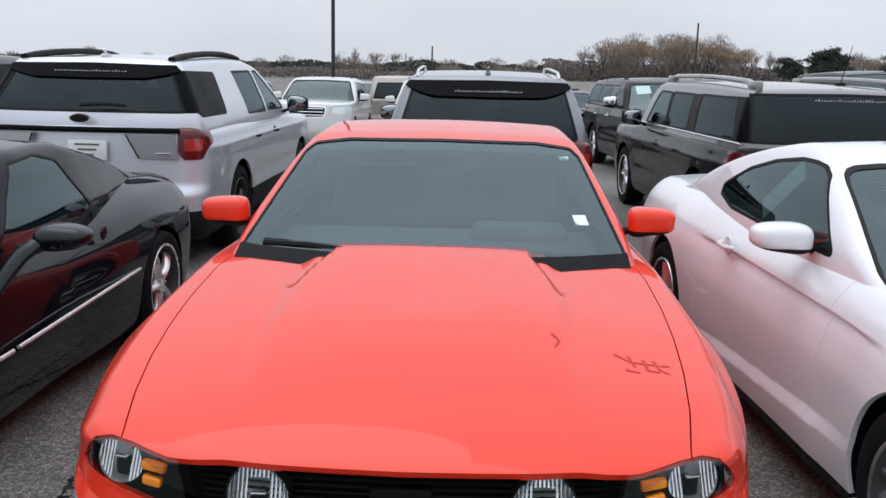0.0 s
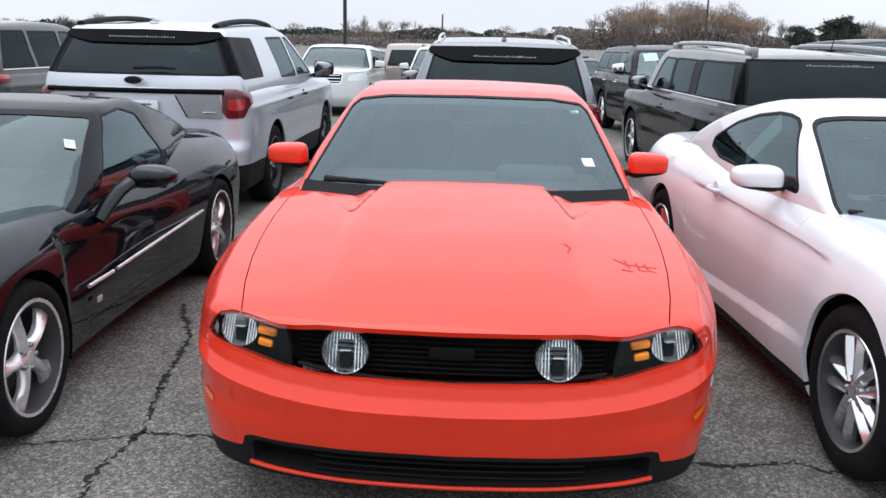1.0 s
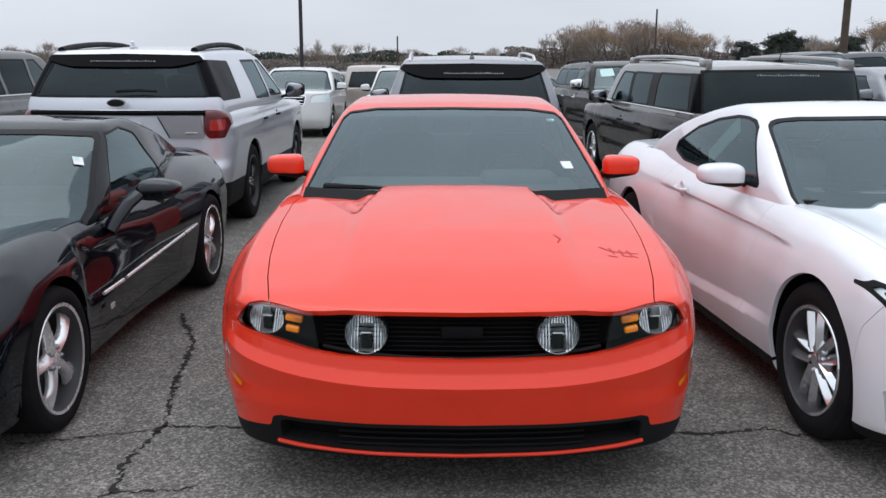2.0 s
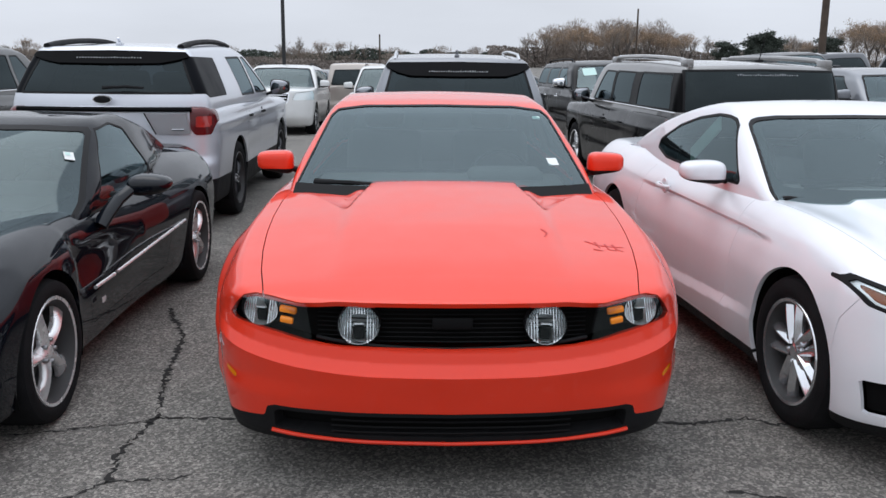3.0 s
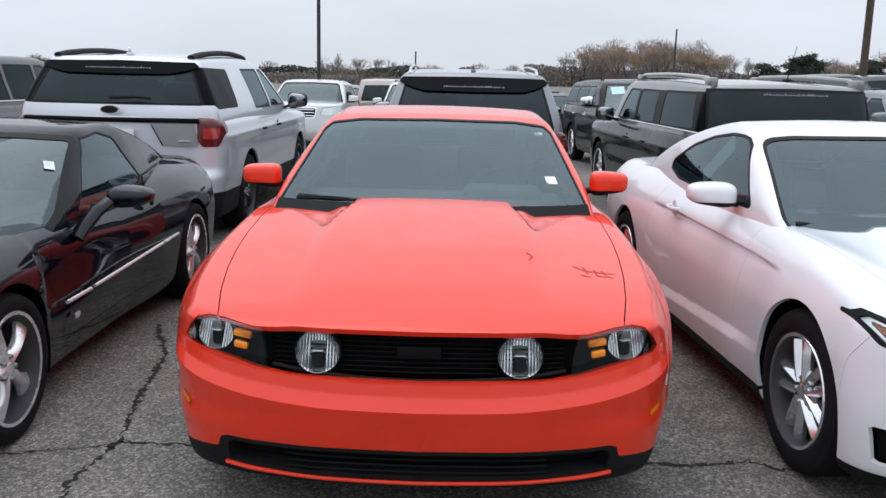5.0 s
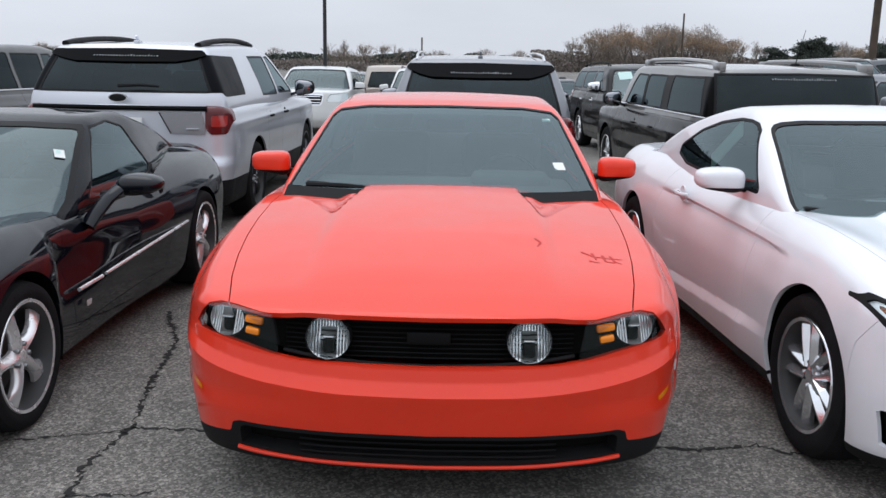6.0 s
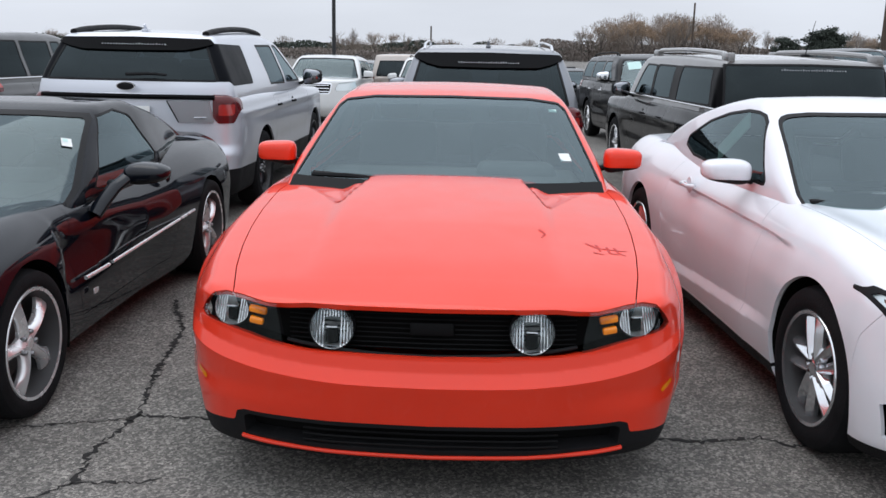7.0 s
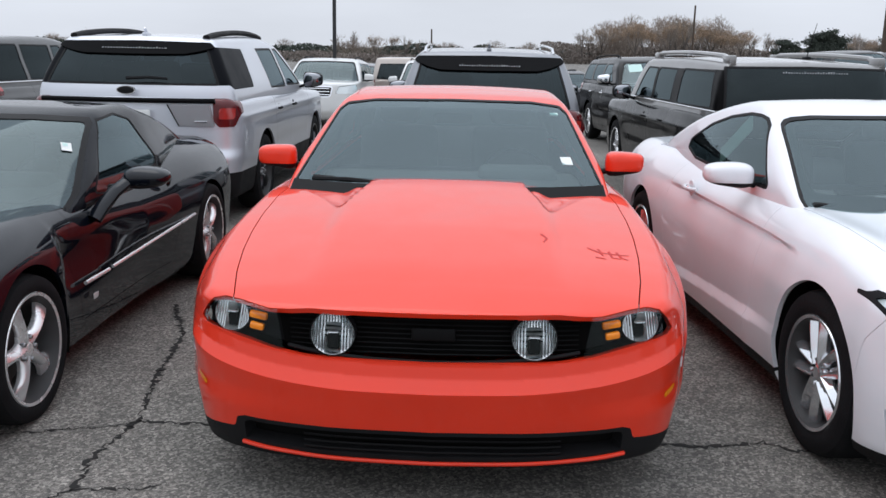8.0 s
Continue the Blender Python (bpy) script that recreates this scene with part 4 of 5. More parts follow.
    door_g = region("yz", [(1.66, 0.26), (2.95, 0.26), (3.10, 0.60), (3.08, 1.1), (1.62, 1.1)], 0.015, lambda P: 0.5 - np.abs(P[:, 0]))
    ins, sh = cut(sh, door_g)
    for h in halves(cut(ins, grown(door_g, -0.0025))[0]):
        part("door", flange(h, 0.02), WHITE, car)
    bump_g = region("yz", [(-0.3, 0.0), (0.62, 0.0), (0.50, 0.62), (0.40, 0.76), (-0.3, 0.76)], 0)
    ins, sh = cut(sh, bump_g)
    part("front_bumper", flange(cut(ins, grown(bump_g, -0.0025))[0], 0.02), WHITE, car)
    part("body", flange(sh, 0.02), WHITE, car)
    cw = curve((1.3, 0.79), (2.4, 0.80), (3.2, 0.77), (3.8, 0.70), (4.4, 0.60))
    cin = curve((0.85, -0.01), (0.98, 0.005), (1.14, 0.06), (1.28, 0.13), (1.34, 0.17), (1.42, 0.25))
    ctop = curve((1.3, 1.26), (1.95, 1.32), (2.2, 1.365), (2.5, 1.39), (2.8, 1.37), (3.3, 1.275), (4.3, 1.03))
    cnose = curve((0.85, 1.08), (0.96, 1.34), (1.30, 2.08), (1.385, 2.32), (1.45, 2.6))
    ctail = curve((0.85, 4.5), (1.0, 4.15), (1.25, 3.36), (1.39, 2.7))
    csw = curve((0, 0), (0.35, 0.03), (0.6, 0.10), (0.8, 0.20), (0.9, 0.27))
    cf = solid(cw, cin, ctop, cnose, ctail, csw, csw, 0.86, 0.035, 0.04, None, 0.40, 0.35)
    cab = cast(cf, (-0.95, 1.0, 0.84), (0.95, 4.8, 1.47), (-0.38, 2.05, 0.95), (0.38, 3.2, 1.05), (52, 110, 36))
    ws = region("Xz", [(0, 1.330), (0.45, 1.318), (0.56, 1.307), (0.605, 1.294), (0.634, 1.272), (0.652, 1.240), (0.76, 0.97), (0.77, 0.8), (0, 0.8)], 0, lambda P: P[:, 1] - 2.45)
    clear_g = region("Xz", [(0, 1.262), (0.545, 1.245), (0.645, 1.035), (0, 1.035)], 0.035)
    part("windscreen_border", shift(cut(cut(cab, ws)[0], clear_g)[1], -0.012), VOID, car, "black border round the windscreen")
    cab = window(car, cab, ws, "windscreen", SCREEN, "windscreen reflecting the sky", 0.015)
    side = region("yz", [(1.86, 0.985), (3.02, 1.005), (3.24, 1.050), (3.25, 1.080), (3.0, 1.19), (2.74, 1.255), (2.48, 1.29), (2.33, 1.290), (2.24, 1.278), (2.165, 1.245)], 0.022, lambda P: 0.4 - np.abs(P[:, 0]))
    cab = window(car, cab, side, "side_window", SIDEGLASS, trim=0.015)
    rw = region("Xz", [(0, 1.30), (0.5, 1.28), (0.62, 1.04), (0, 1.04)], 0.01, lambda P: 3.3 - P[:, 1])
    cab = window(car, cab, rw, "rear_window", SIDEGLASS)
    part("roof", flange(cab, 0.010), WHITE, car)
    part("headliner", flange(shift(cab, -0.012), 0.04), DARK, car, "dark cloth headliner")
    part("cowl", block(1.44, 0.28, 0.03, (0, 1.60, 0.945), 0.012), PLASTIC, car)
    for a, b in (((-0.55, 1.60), (0.05, 1.50)), ((0.05, 1.52), (0.62, 1.62))):
        w = new("wiper")
        w.parent = car
        part("wiper_arm", rod([(a[0], a[1], 0.985), ((a[0] + b[0]) / 2, (a[1] + b[1]) / 2, 1.005), (b[0], b[1], 1.0)], 0.010, 6), PLASTIC, w)
        part("wiper_blade", rod([(a[0], a[1] + 0.03, 0.992), (b[0], b[1] + 0.02, 1.006)], 0.008, 5), PLASTIC, w)
    for s in (-1, 1):
        mirror(car, (s * 0.945, 1.99, 1.022), (0.255, 0.17, 0.125), WHITE, s, 0.05, 3.2)
        part("pillar_post", block(0.006, 0.020, 0.22, (s * 0.722, 2.90, 1.10), 0.002, 1, (-24, s * -18, 0)), TRIM, car)
        handle(car, (s * 0.89, 2.70, 0.845), s, WHITE, 0.19)
        part("handle_plate", block(0.012, 0.06, 0.03, (s * 0.918, 2.68, 0.847), 0.006), CHROME, car)
        bucket_seat(car, s * 0.36, 2.45, 0.52, SEATC)
        for y in (0.90, 3.62):
            wheel(car, s * 0.815, y, 0.345, 0.238, 0.245, 5, WHEELCHROME, s, "twin")
    dashboard(car, 1.72, 0.86, 0.68, 0.36)
    part("price_sheet", block(0.004, 0.12, 0.36, (-0.690, 2.58, 1.145), 0, 1, (48, 17, 0)), GREENPAPER, car, "pale green price sheet inside the glass")
    return car


white_coupe(pose(2.533, -0.089, 0, 0, 0, 4.5))


# ---- estate-shaped cars of many makes ----
def wagon(name, label, m, coat, L=4.9, half=0.96, H=1.75, belt=1.08, hood=(0.95, 1.06), ws=(1.35, 2.25), rear=(4.86, 4.55), clear=0.22, axles=(0.95, 3.8), wr=0.37,
          tumble=0.20, roof=None, glass_side=None, glass_rear=None, panes=((1.95, 2.75), (2.85, 3.65), (3.75, 4.55)), rails="", cladding=0.0, nose_r=0.05, lod=1.0, rear_win=(1.12, 1.6, 0.70, 0.55),
          lamps_rear=((0.78, 0.97, 0.95, 1.22),), lamps_front=True, rim_metal=None, chrome_mirror=False, box=0.4, group="cars in the lot", fin=False, screen=None, dark_corner=0.0, dark_lead=0.0, corner_floor=0.0, band=0.0, mirror_mat=None):
    """A tall car with its nose at its origin. hood: heights at the nose and at the windscreen; ws and rear: where the glass meets belt and roof."""
    car = thing(name, label, "car", m, group)
    roof = roof or coat
    n = lambda v: max(8, int(v * lod))
    wide = curve((0, half * 0.93), (0.4, half * 0.98), (axles[0], half), (L / 2, half * 0.985), (axles[1], half), (L - 0.3, half * 0.98), (L, half * 0.94))
    inset = curve((0.2, 0.06), (0.4, 0.02), (0.62, 0.0), (0.82, 0.0), (belt - 0.12, 0.02), (belt, 0.055), (belt + 0.12, 0.12))
    top = curve((0, hood[0]), (0.4, hood[0] + 0.6 * (hood[1] - hood[0])), (ws[0], hood[1]), (ws[0] + 0.4, belt + 0.02), (L, belt + 0.02))
    nose = curve((0.2, 0.14), (0.45, 0.0), (0.75, 0.02), (hood[0], 0.07), (hood[0] + 0.15, 0.3))
    tail = curve((0.2, L - 0.16), (0.42, L), (0.62, L), (0.72, L - 0.05), (belt, rear[0]), (belt + 0.15, rear[0] - 0.03))
    sweep = curve((0, 0), (half * 0.5, 0.04), (half * 0.8, 0.13), (half * 0.95, 0.3), (half * 1.15, 0.8))
    tsw = curve((0, 0), (half * 0.6, 0.03), (half * 0.85, 0.09), (half * 0.97, 0.22), (half * 1.15, 0.5))
    crease = lambda y, z: 0.012 * np.exp(-((z - belt + 0.17) / 0.035) ** 2) - 0.014 * np.exp(-((z - 0.62) / 0.09) ** 2) * np.clip((y - axles[0] - 0.4) / 0.2, 0, 1) * np.clip((axles[1] - 0.4 - y) / 0.2, 0, 1)
    f = solid(wide, inset, top, nose, tail, sweep, tsw, clear, 0.03, nose_r, None, flank=crease)
    sh = cast(f, (-half - 0.15, -0.15, clear - 0.08), (half + 0.15, L + 0.15, belt + 0.2), (-0.5, 0.7, 0.55), (0.5, L - 0.7, 0.7), (n(40), n(110), n(34)))
    sh = arches(sh, car, ((axles[0], wr), (axles[1], wr)), wr + 0.055, 0.6, half - 0.02)
    _, sh = cut(sh, region("Xy", [(0, ws[0] + 0.35), (half - 0.25, ws[0] + 0.5), (half - 0.25, L - 0.5), (0, L - 0.4)], 0, lambda P: belt - 0.12 - P[:, 2]))
    if cladding:
        ins, sh = cut(sh, lambda P: P[:, 2] - cladding)
        part("lower_cladding", flange(ins, 0.02), PLASTIC, car)
    for x0, x1, z0, z1 in lamps_rear:
        g = region("Xz", [(x0, z0 + 0.05), (x0 + 0.04, z0), (x1 - 0.05, z0), (x1 + 0.0, z1 - 0.15), (x1 + 0.2, z1 - 0.11), (x1 + 0.2, z1), (x0, z1)], 0.008, lambda P: L - 0.42 - P[:, 1])
        ins, sh = cut(sh, g)
        for h in halves(ins):
            low, up = cut(h, lambda P: np.maximum(np.abs(np.abs(P[:, 0]) - (x0 + x1) / 2) - 0.06, np.abs(P[:, 2] - (z0 + 0.38 * (z1 - z0))) - 0.05))
            part("tail_lamp", flange(shift(up, 0.008), 0.02), TAIL, car, "red tail lamp")
            if low[1]:
                part("reversing_lamp", shift(low, 0.004), material("bright_lamp_plastic", (0.42, 0.025, 0.02), 0.12, coat=1.0), car)
    if lamps_front:
        g = region("Xz", [(half * 0.52, hood[0] - 0.22), (half * 0.6, hood[0] - 0.06), (half * 0.97, hood[0] - 0.02), (half * 1.1, hood[0] - 0.2)], 0.01, lambda P: P[:, 1] - 0.5)
        ins, sh = cut(sh, g)
        for h in halves(ins):
            part("headlamp_lens", shift(h, -0.003), CLEAR, car, shadow=False)
            d = tidy(h)
            part("headlamp_bowl", (d[0] + np.array([0, 0.05, 0]), d[1]), REFLECTOR, car)
        g = region("Xz", [(0, hood[0] - 0.05), (half * 0.45, hood[0] - 0.06), (half * 0.4, hood[0] - 0.30), (0, hood[0] - 0.32)], 0.01, lambda P: P[:, 1] - 0.5)
        ins, sh = cut(sh, g)
        core, rim = cut(ins, grown(g, -0.03))
        part("grille_frame", flange(rim, 0.03), CHROME, car)
        d = tidy(core)
        part("grille", (d[0] + np.array([0, 0.04, 0]), d[1]), PLASTIC, car)
        for i in range(3):
            part("grille_bar", rod([(x, 0.03 + float(sweep(np.array([abs(x)]))[0]), hood[0] - 0.11 - 0.07 * i) for x in np.linspace(-half * 0.38, half * 0.38, 7)], 0.012, 6), CHROME, car)
    dg = region("yz", [(panes[0][0] - 0.2, clear + 0.14), (panes[0][1] + 0.04, clear + 0.14), (panes[0][1] + 0.04, belt + 0.2), (panes[0][0] - 0.25, belt + 0.2)], 0.01, lambda P: 0.6 - np.abs(P[:, 0]))
    for k in range(min(2, len(panes))):
        a, b = panes[k]
        back = min(b + 0.045, axles[1] + 0.1) if k else b + 0.04
        dg = region("yz", [(a - (0.28 if k == 0 else 0.045), clear + 0.14), (min(back, axles[1] - wr - 0.09) if k else back, clear + 0.14), (min(back, axles[1] - wr - 0.05) if k else back, 0.6), (back, belt - 0.1), (back, belt + 0.2), (a - (0.28 if k == 0 else 0.045), belt + 0.2)], 0.01, lambda P: 0.6 - np.abs(P[:, 0]))
        ins, sh = cut(sh, dg)
        for h in halves(cut(ins, grown(dg, -0.004))[0]):
            part("door", flange(h, 0.02), coat, car)
        for s in (-1, 1):
            handle(car, (s * (half - 0.025), b - 0.12, belt - 0.17), s, CHROME if chrome_mirror else mirror_mat or coat, 0.18)
    for piece in pieces(sh):
        part("body", flange(piece, 0.02), coat, car)
    # cabin
    top_h = H - 0.02
    cw = curve((ws[0], half - 0.07), (L / 2, half - 0.06), (L - 0.4, half - 0.075), (L, half - 0.11))
    cin = curve((belt - 0.1, -0.015), (belt + 0.05, 0.01), (belt + 0.3, tumble * 0.45), (top_h - 0.12, tumble * 0.8), (top_h, tumble * 1.15), (top_h + 0.1, tumble * 1.8))
    ctop = curve((ws[0], top_h - 0.13), (ws[1] - 0.1, top_h - 0.07), (ws[1] + 0.35, top_h - 0.01), (L * 0.62, top_h), (rear[1], top_h - 0.045), (L, top_h - 0.10))
    slope = (ws[1] - ws[0]) / (top_h - belt)
    cnose = curve((belt - 0.1, ws[0] - 0.12 * slope), (belt, ws[0]), (top_h - 0.1, ws[1] - 0.12 * slope), (top_h + 0.1, ws[1] + 0.25 * slope))
    back = (rear[1] - rear[0]) / (top_h - belt)
    ctail = curve((belt - 0.1, rear[0] - 0.02), (belt + 0.05, rear[0] - 0.04), (top_h - 0.1, rear[1] - back * 0.1), (top_h + 0.1, rear[1] + back * 0.2))
    csw = curve((0, 0), (0.4, 0.03), (0.65, 0.09), (half, 0.24))
    ctw = curve((0, 0), (0.4, 0.015), (half * 0.7, 0.06), (half * 0.9, 0.15), (half, 0.24))
    cf = solid(cw, cin, ctop, cnose, ctail, csw, ctw, belt - 0.08, 0.035, 0.045, None, 1 / math.hypot(1, slope), 1 / math.hypot(1, back))
    cab = cast(cf, (-half - 0.05, ws[0] - 0.6, belt - 0.1), (half + 0.05, L + 0.1, H + 0.08), (-0.4, ws[1] + 0.1, belt + 0.05), (0.4, L - 0.75, belt + 0.3), (n(40), n(90), n(34)))
    side_w = half - 0.07
    wg = region("Xz", [(0, top_h - 0.075), (side_w - tumble - 0.05, top_h - 0.105), (side_w - tumble - 0.0, top_h - 0.15), (side_w - 0.045, belt + 0.02), (side_w - 0.04, belt - 0.2), (0, belt - 0.2)], 0, lambda P: P[:, 1] - ws[1] - 0.05)
    cab = window(car, cab, wg, "windscreen", screen or LOWSCREEN, "windscreen reflecting the sky", 0.025)
    zb, zt = belt + 0.05, top_h - 0.135
    for k, (a, b) in enumerate(panes):
        lead = (zt - zb) * slope * 0.85 if k == 0 else 0.0
        drop = (zt - zb) * -back * 0.9 if k == len(panes) - 1 and b > L - 0.9 else 0.0
        g = region("yz", [(a, zb), (b, zb + 0.01), (b - drop, zt - 0.015), (a + lead, zt - 0.01)], 0.015, lambda P: 0.4 - np.abs(P[:, 0]))
        cab = window(car, cab, g, "side_window", (glass_side or PRIVACY) if k == 0 else (glass_rear or DEEPGLASS), trim=0.02)
    z0, z1, w0, w1 = rear_win
    if band:
        g = region("Xz", [(0, z1 + 0.035), (w1 + 0.03, z1 + 0.015), (w1 + 0.06, z1 - 0.02), (w1 - 0.06, z1 - band * 0.7), (w1 - 0.18, z1 - band), (0, z1 - band - 0.01)], 0.006, lambda P: rear[1] - 0.35 - P[:, 1])
        ins, cab = cut(cab, g)
        part("spoiler", flange(shift(ins, 0.016), 0.03), SPOILER, car, "black gloss spoiler over the rear window")
    g = region("Xz", [(0, z1), (w1, z1 - 0.02), (w0, z0), (0, z0)], 0.015, lambda P: rear[1] - 0.35 - P[:, 1])
    cab = window(car, cab, g, "rear_window", glass_rear or PRIVACY, "dark tinted rear window", 0.02)
    if dark_corner:
        g = region("yz", [(dark_corner, zb - 0.015 + corner_floor), (L - 0.36, zb - 0.015 + corner_floor), (L - 0.30, rear_win[0] - 0.012), (L + 0.3, rear_win[0] - 0.012), (L + 0.3, zt + 0.01), (dark_corner + dark_lead, zt - 0.01)], 0)
        ins, cab = cut(cab, g)
        for h in pieces(ins):
            part("corner_glass", shift(h, -0.001), CORNER if corner_floor else PLASTIC_GLOSS, car, "black gloss corner panel")
    for k, piece in enumerate(sorted(pieces(cab), key=lambda q: -len(q[1]))):
        part("pillar" if k else "roof", flange(piece, 0.03), roof, car)
    part("headliner_pillar_trim", block(2 * side_w - 0.5, L - ws[1] - 1.2, 0.02, (0, (ws[1] + L) / 2 - 0.1, top_h - 0.14), 0.005), SEATC, car)
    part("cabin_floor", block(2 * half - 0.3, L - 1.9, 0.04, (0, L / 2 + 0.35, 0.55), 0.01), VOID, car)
    for s in (-1, 1):
        for k, y in enumerate((ws[1] + 0.30, ws[1] + 1.2)):
            bucket_seat(car, s * 0.40, y, belt - 0.30, DARK)
    dashboard(car, ws[0] + 0.62, belt - 0.06, half - 0.22, 0.38)
    for s in (-1, 1):
        mirror(car, (s * (half + 0.10), panes[0][0] - 0.02, belt + 0.09), (0.24, 0.15, 0.18), CHROME if chrome_mirror else mirror_mat or coat, s, 0.02)
        for y in axles:
            wheel(car, s * (half - 0.13), y, wr, wr - 0.12, 0.24, 5, rim_metal or ALLOY, s)
    if rails:
        for s in (-1, 1):
            x = side_w - tumble - 0.06
            ys = np.linspace(ws[1] + 0.25, rear[1] - 0.05, 12)
            zs = above(cf, np.full(12, s * x), ys, H + 0.3, belt)
            lift = [(0.0 if i in (0, 11) else 0.055) if rails != "wide" or roof == CLOUD else 0.034 * math.sin(math.pi * (i + 0.2) / 11.4) ** 0.4 for i in range(12)]
            r = new("roof_rail")
            r.parent = car
            if rails == "wide":
                part("rail_bar", rod([(s * x, y, z + q) for y, z, q in zip(ys, zs, lift)], 0.034, 8, 1.0, 0.8), CLOUD if roof == CLOUD else PLASTIC, r)
                if roof != CLOUD:
                    continue
                part("rail_foot", block(0.075, 0.20, 0.085, (s * x, ys[-1] - 0.10, zs[-2] + 0.022), 0.02), CLOUD if roof == CLOUD else PLASTIC, r)
                part("rail_foot", block(0.075, 0.20, 0.085, (s * x, ys[0] + 0.10, zs[1] + 0.022), 0.02), CLOUD if roof == CLOUD else PLASTIC, r)
            else:
                part("rail_bar", rod([(s * x, y, z + q * 0.8) for y, z, q in zip(ys, zs, lift)], 0.013, 8), CHROME if rails == "chrome" else PLASTIC, r)
                for q in (1, 10):
                    part("rail_foot", rod([(s * x, ys[q], zs[q] - 0.01), (s * x, ys[q], zs[q] + 0.045)], 0.014, 8), CHROME if rails == "chrome" else PLASTIC, r)
    if fin:
        y = rear[1] - 0.22
        z = float(above(cf, [0], [y], H + 0.3, belt)[0])
        part("roof_antenna", joined(block(0.05, 0.12, 0.03, (0, y, z + 0.01), 0.012), rod([(0, y - 0.02, z), (0, y + 0.04, z + 0.065)], 0.020, 6, 0.5)), coat, car)
    return car, f, cf


def bars_lettering(car, cf, L, x0, x1, z, chars, size, proud, tilt):
    """Unreadable lettering as short bars on a rear window."""
    rnd = random.Random(chars)
    holder = new("window_lettering")
    holder.parent = car
    step = (x1 - x0) / chars
    for i in range(chars):
        h = size * rnd.choice((0.45, 0.5, 0.5, 0.55, 0.85))
        w = step * rnd.uniform(0.3, 0.6)
        x = x0 + (i + 0.5) * step
        y = float(behind(cf, [x], [z + h / 2], L + 0.2, L - 1.2)[0]) + proud
        part("letter_bar", block(w, 0.002, h, (x, y, z + h / 2), 0, 1, (tilt, 0, 0)), LETTER, holder, smooth=False)


def oval_badge(car, at, sx, sz):
    f = moved(lathe([(0, -0.012), (1.0, -0.008), (1.05, 0.0), (1.0, 0.01), (0.0, 0.01)], 28, "y"), Matrix.Translation(at) @ Matrix.Diagonal((sx, 1, sz, 1)))
    part("badge_rim", f, CHROME, car)
    part("badge", moved(lathe([(0.0, 0.016), (0.88, 0.012), (0.92, 0.0)], 28, "y"), Matrix.Translation(at) @ Matrix.Diagonal((sx, 1, sz, 1))), PLASTIC, car, "plain dark oval badge")


PLASTIC_GLOSS = paint("black_gloss_trim", (0.003, 0.003, 0.0035), coat=0.35, spec=0.02, coat_ior=1.22)
SPOILER = paint("black_spoiler_paint", (0.003, 0.003, 0.0035), coat=0.3, spec=0.02, coat_ior=1.3)
CORNER = paint("black_corner_glass", (0.006, 0.007, 0.009), coat=0.2, spec=0.02, coat_ior=1.2)
DARKALLOY = material("dark_alloy", (0.05, 0.05, 0.055), 0.3, 0.9)
explorer, ef, ecf = wagon("suv", "silver sport utility vehicle seen from behind", pose(-2.965, 10.09, 0, 0, 0, 180), SILVER, 5.04, 0.985, 1.77, 1.16, (1.02, 1.14), (1.30, 2.30), (4.96, 4.62), 0.24, (0.96, 3.82), 0.385,
    0.24, None, None, None, ((1.72, 2.46), (2.56, 3.26)), "wide", 0.50, 0.06, 1.2, (1.29, 1.625, 0.775, 0.64), ((0.76, 0.96, 0.92, 1.215),), False, fin=True, dark_corner=3.97, dark_lead=-0.12, corner_floor=0.045, band=0.075, mirror_mat=PLASTIC, rim_metal=DARKALLOY)
part("hatch_bar", rod([(x, 4.985 - 0.05 * (x / 0.75) ** 2, 1.145) for x in np.linspace(-0.78, 0.78, 15)], 0.022, 8, 1.0, 1.0), PLASTIC_GLOSS, explorer, "black bar across the hatch")
oval_badge(explorer, (0, 4.975, 1.232), 0.085, 0.036)
part("rear_wiper", rod([(0.0, 4.955, 1.335), (-0.2, 4.945, 1.345), (-0.36, 4.94, 1.335)], 0.017, 6, 0.7), PLASTIC, explorer)
for side in (-1, 1):
    # side panels of the hatch, which lean in towards the bumper
    edge = [(0.375, 1.112, 5.012), (0.735, 1.112, 4.985), (0.765, 0.925, 4.955), (0.465, 0.925, 4.978)]
    V = [(side * x, y, z) for x, z, y in edge] + [(side * x, y - 0.05, z) for x, z, y in edge]
    F = [[0, 1, 2, 3], [0, 4, 5, 1], [1, 5, 6, 2], [2, 6, 7, 3], [3, 7, 4, 0]]
    # duller copy of the silver paint, with the hollow's shade in its colour
    part("hatch_panel", (np.array(V), F if side < 0 else [q[::-1] for q in F]), material("shaded_silver_panel", (0.62, 0.63, 0.66), 0.42, 0.6, 0.6), explorer, "sculpted silver hatch panel", smooth=False)
    part("hatch_crease", rod([(side * 0.372, 5.014, 1.114), (side * 0.462, 4.982, 0.922)], 0.006, 6), TRIM, explorer)
part("hatch_script", block(0.11, 0.004, 0.012, (-0.66, 4.985, 0.965), 0.001), CHROME, explorer, "small chrome script as a plain bar")
plate = part("number_plate", block(0.31, 0.012, 0.155, (-0.06, 5.006, 0.985), 0.004), PAPER, explorer, "white dealer plate")
for k in range(3):
    part("plate_bar", block(0.20 - 0.05 * k, 0.003, 0.014, (-0.06, 5.0135, 1.03 - 0.04 * k), 0), INK, plate, smooth=False)
bars_lettering(explorer, ecf, 5.04, -0.30, 0.30, 1.595, 23, 0.018, 0.026, 35)

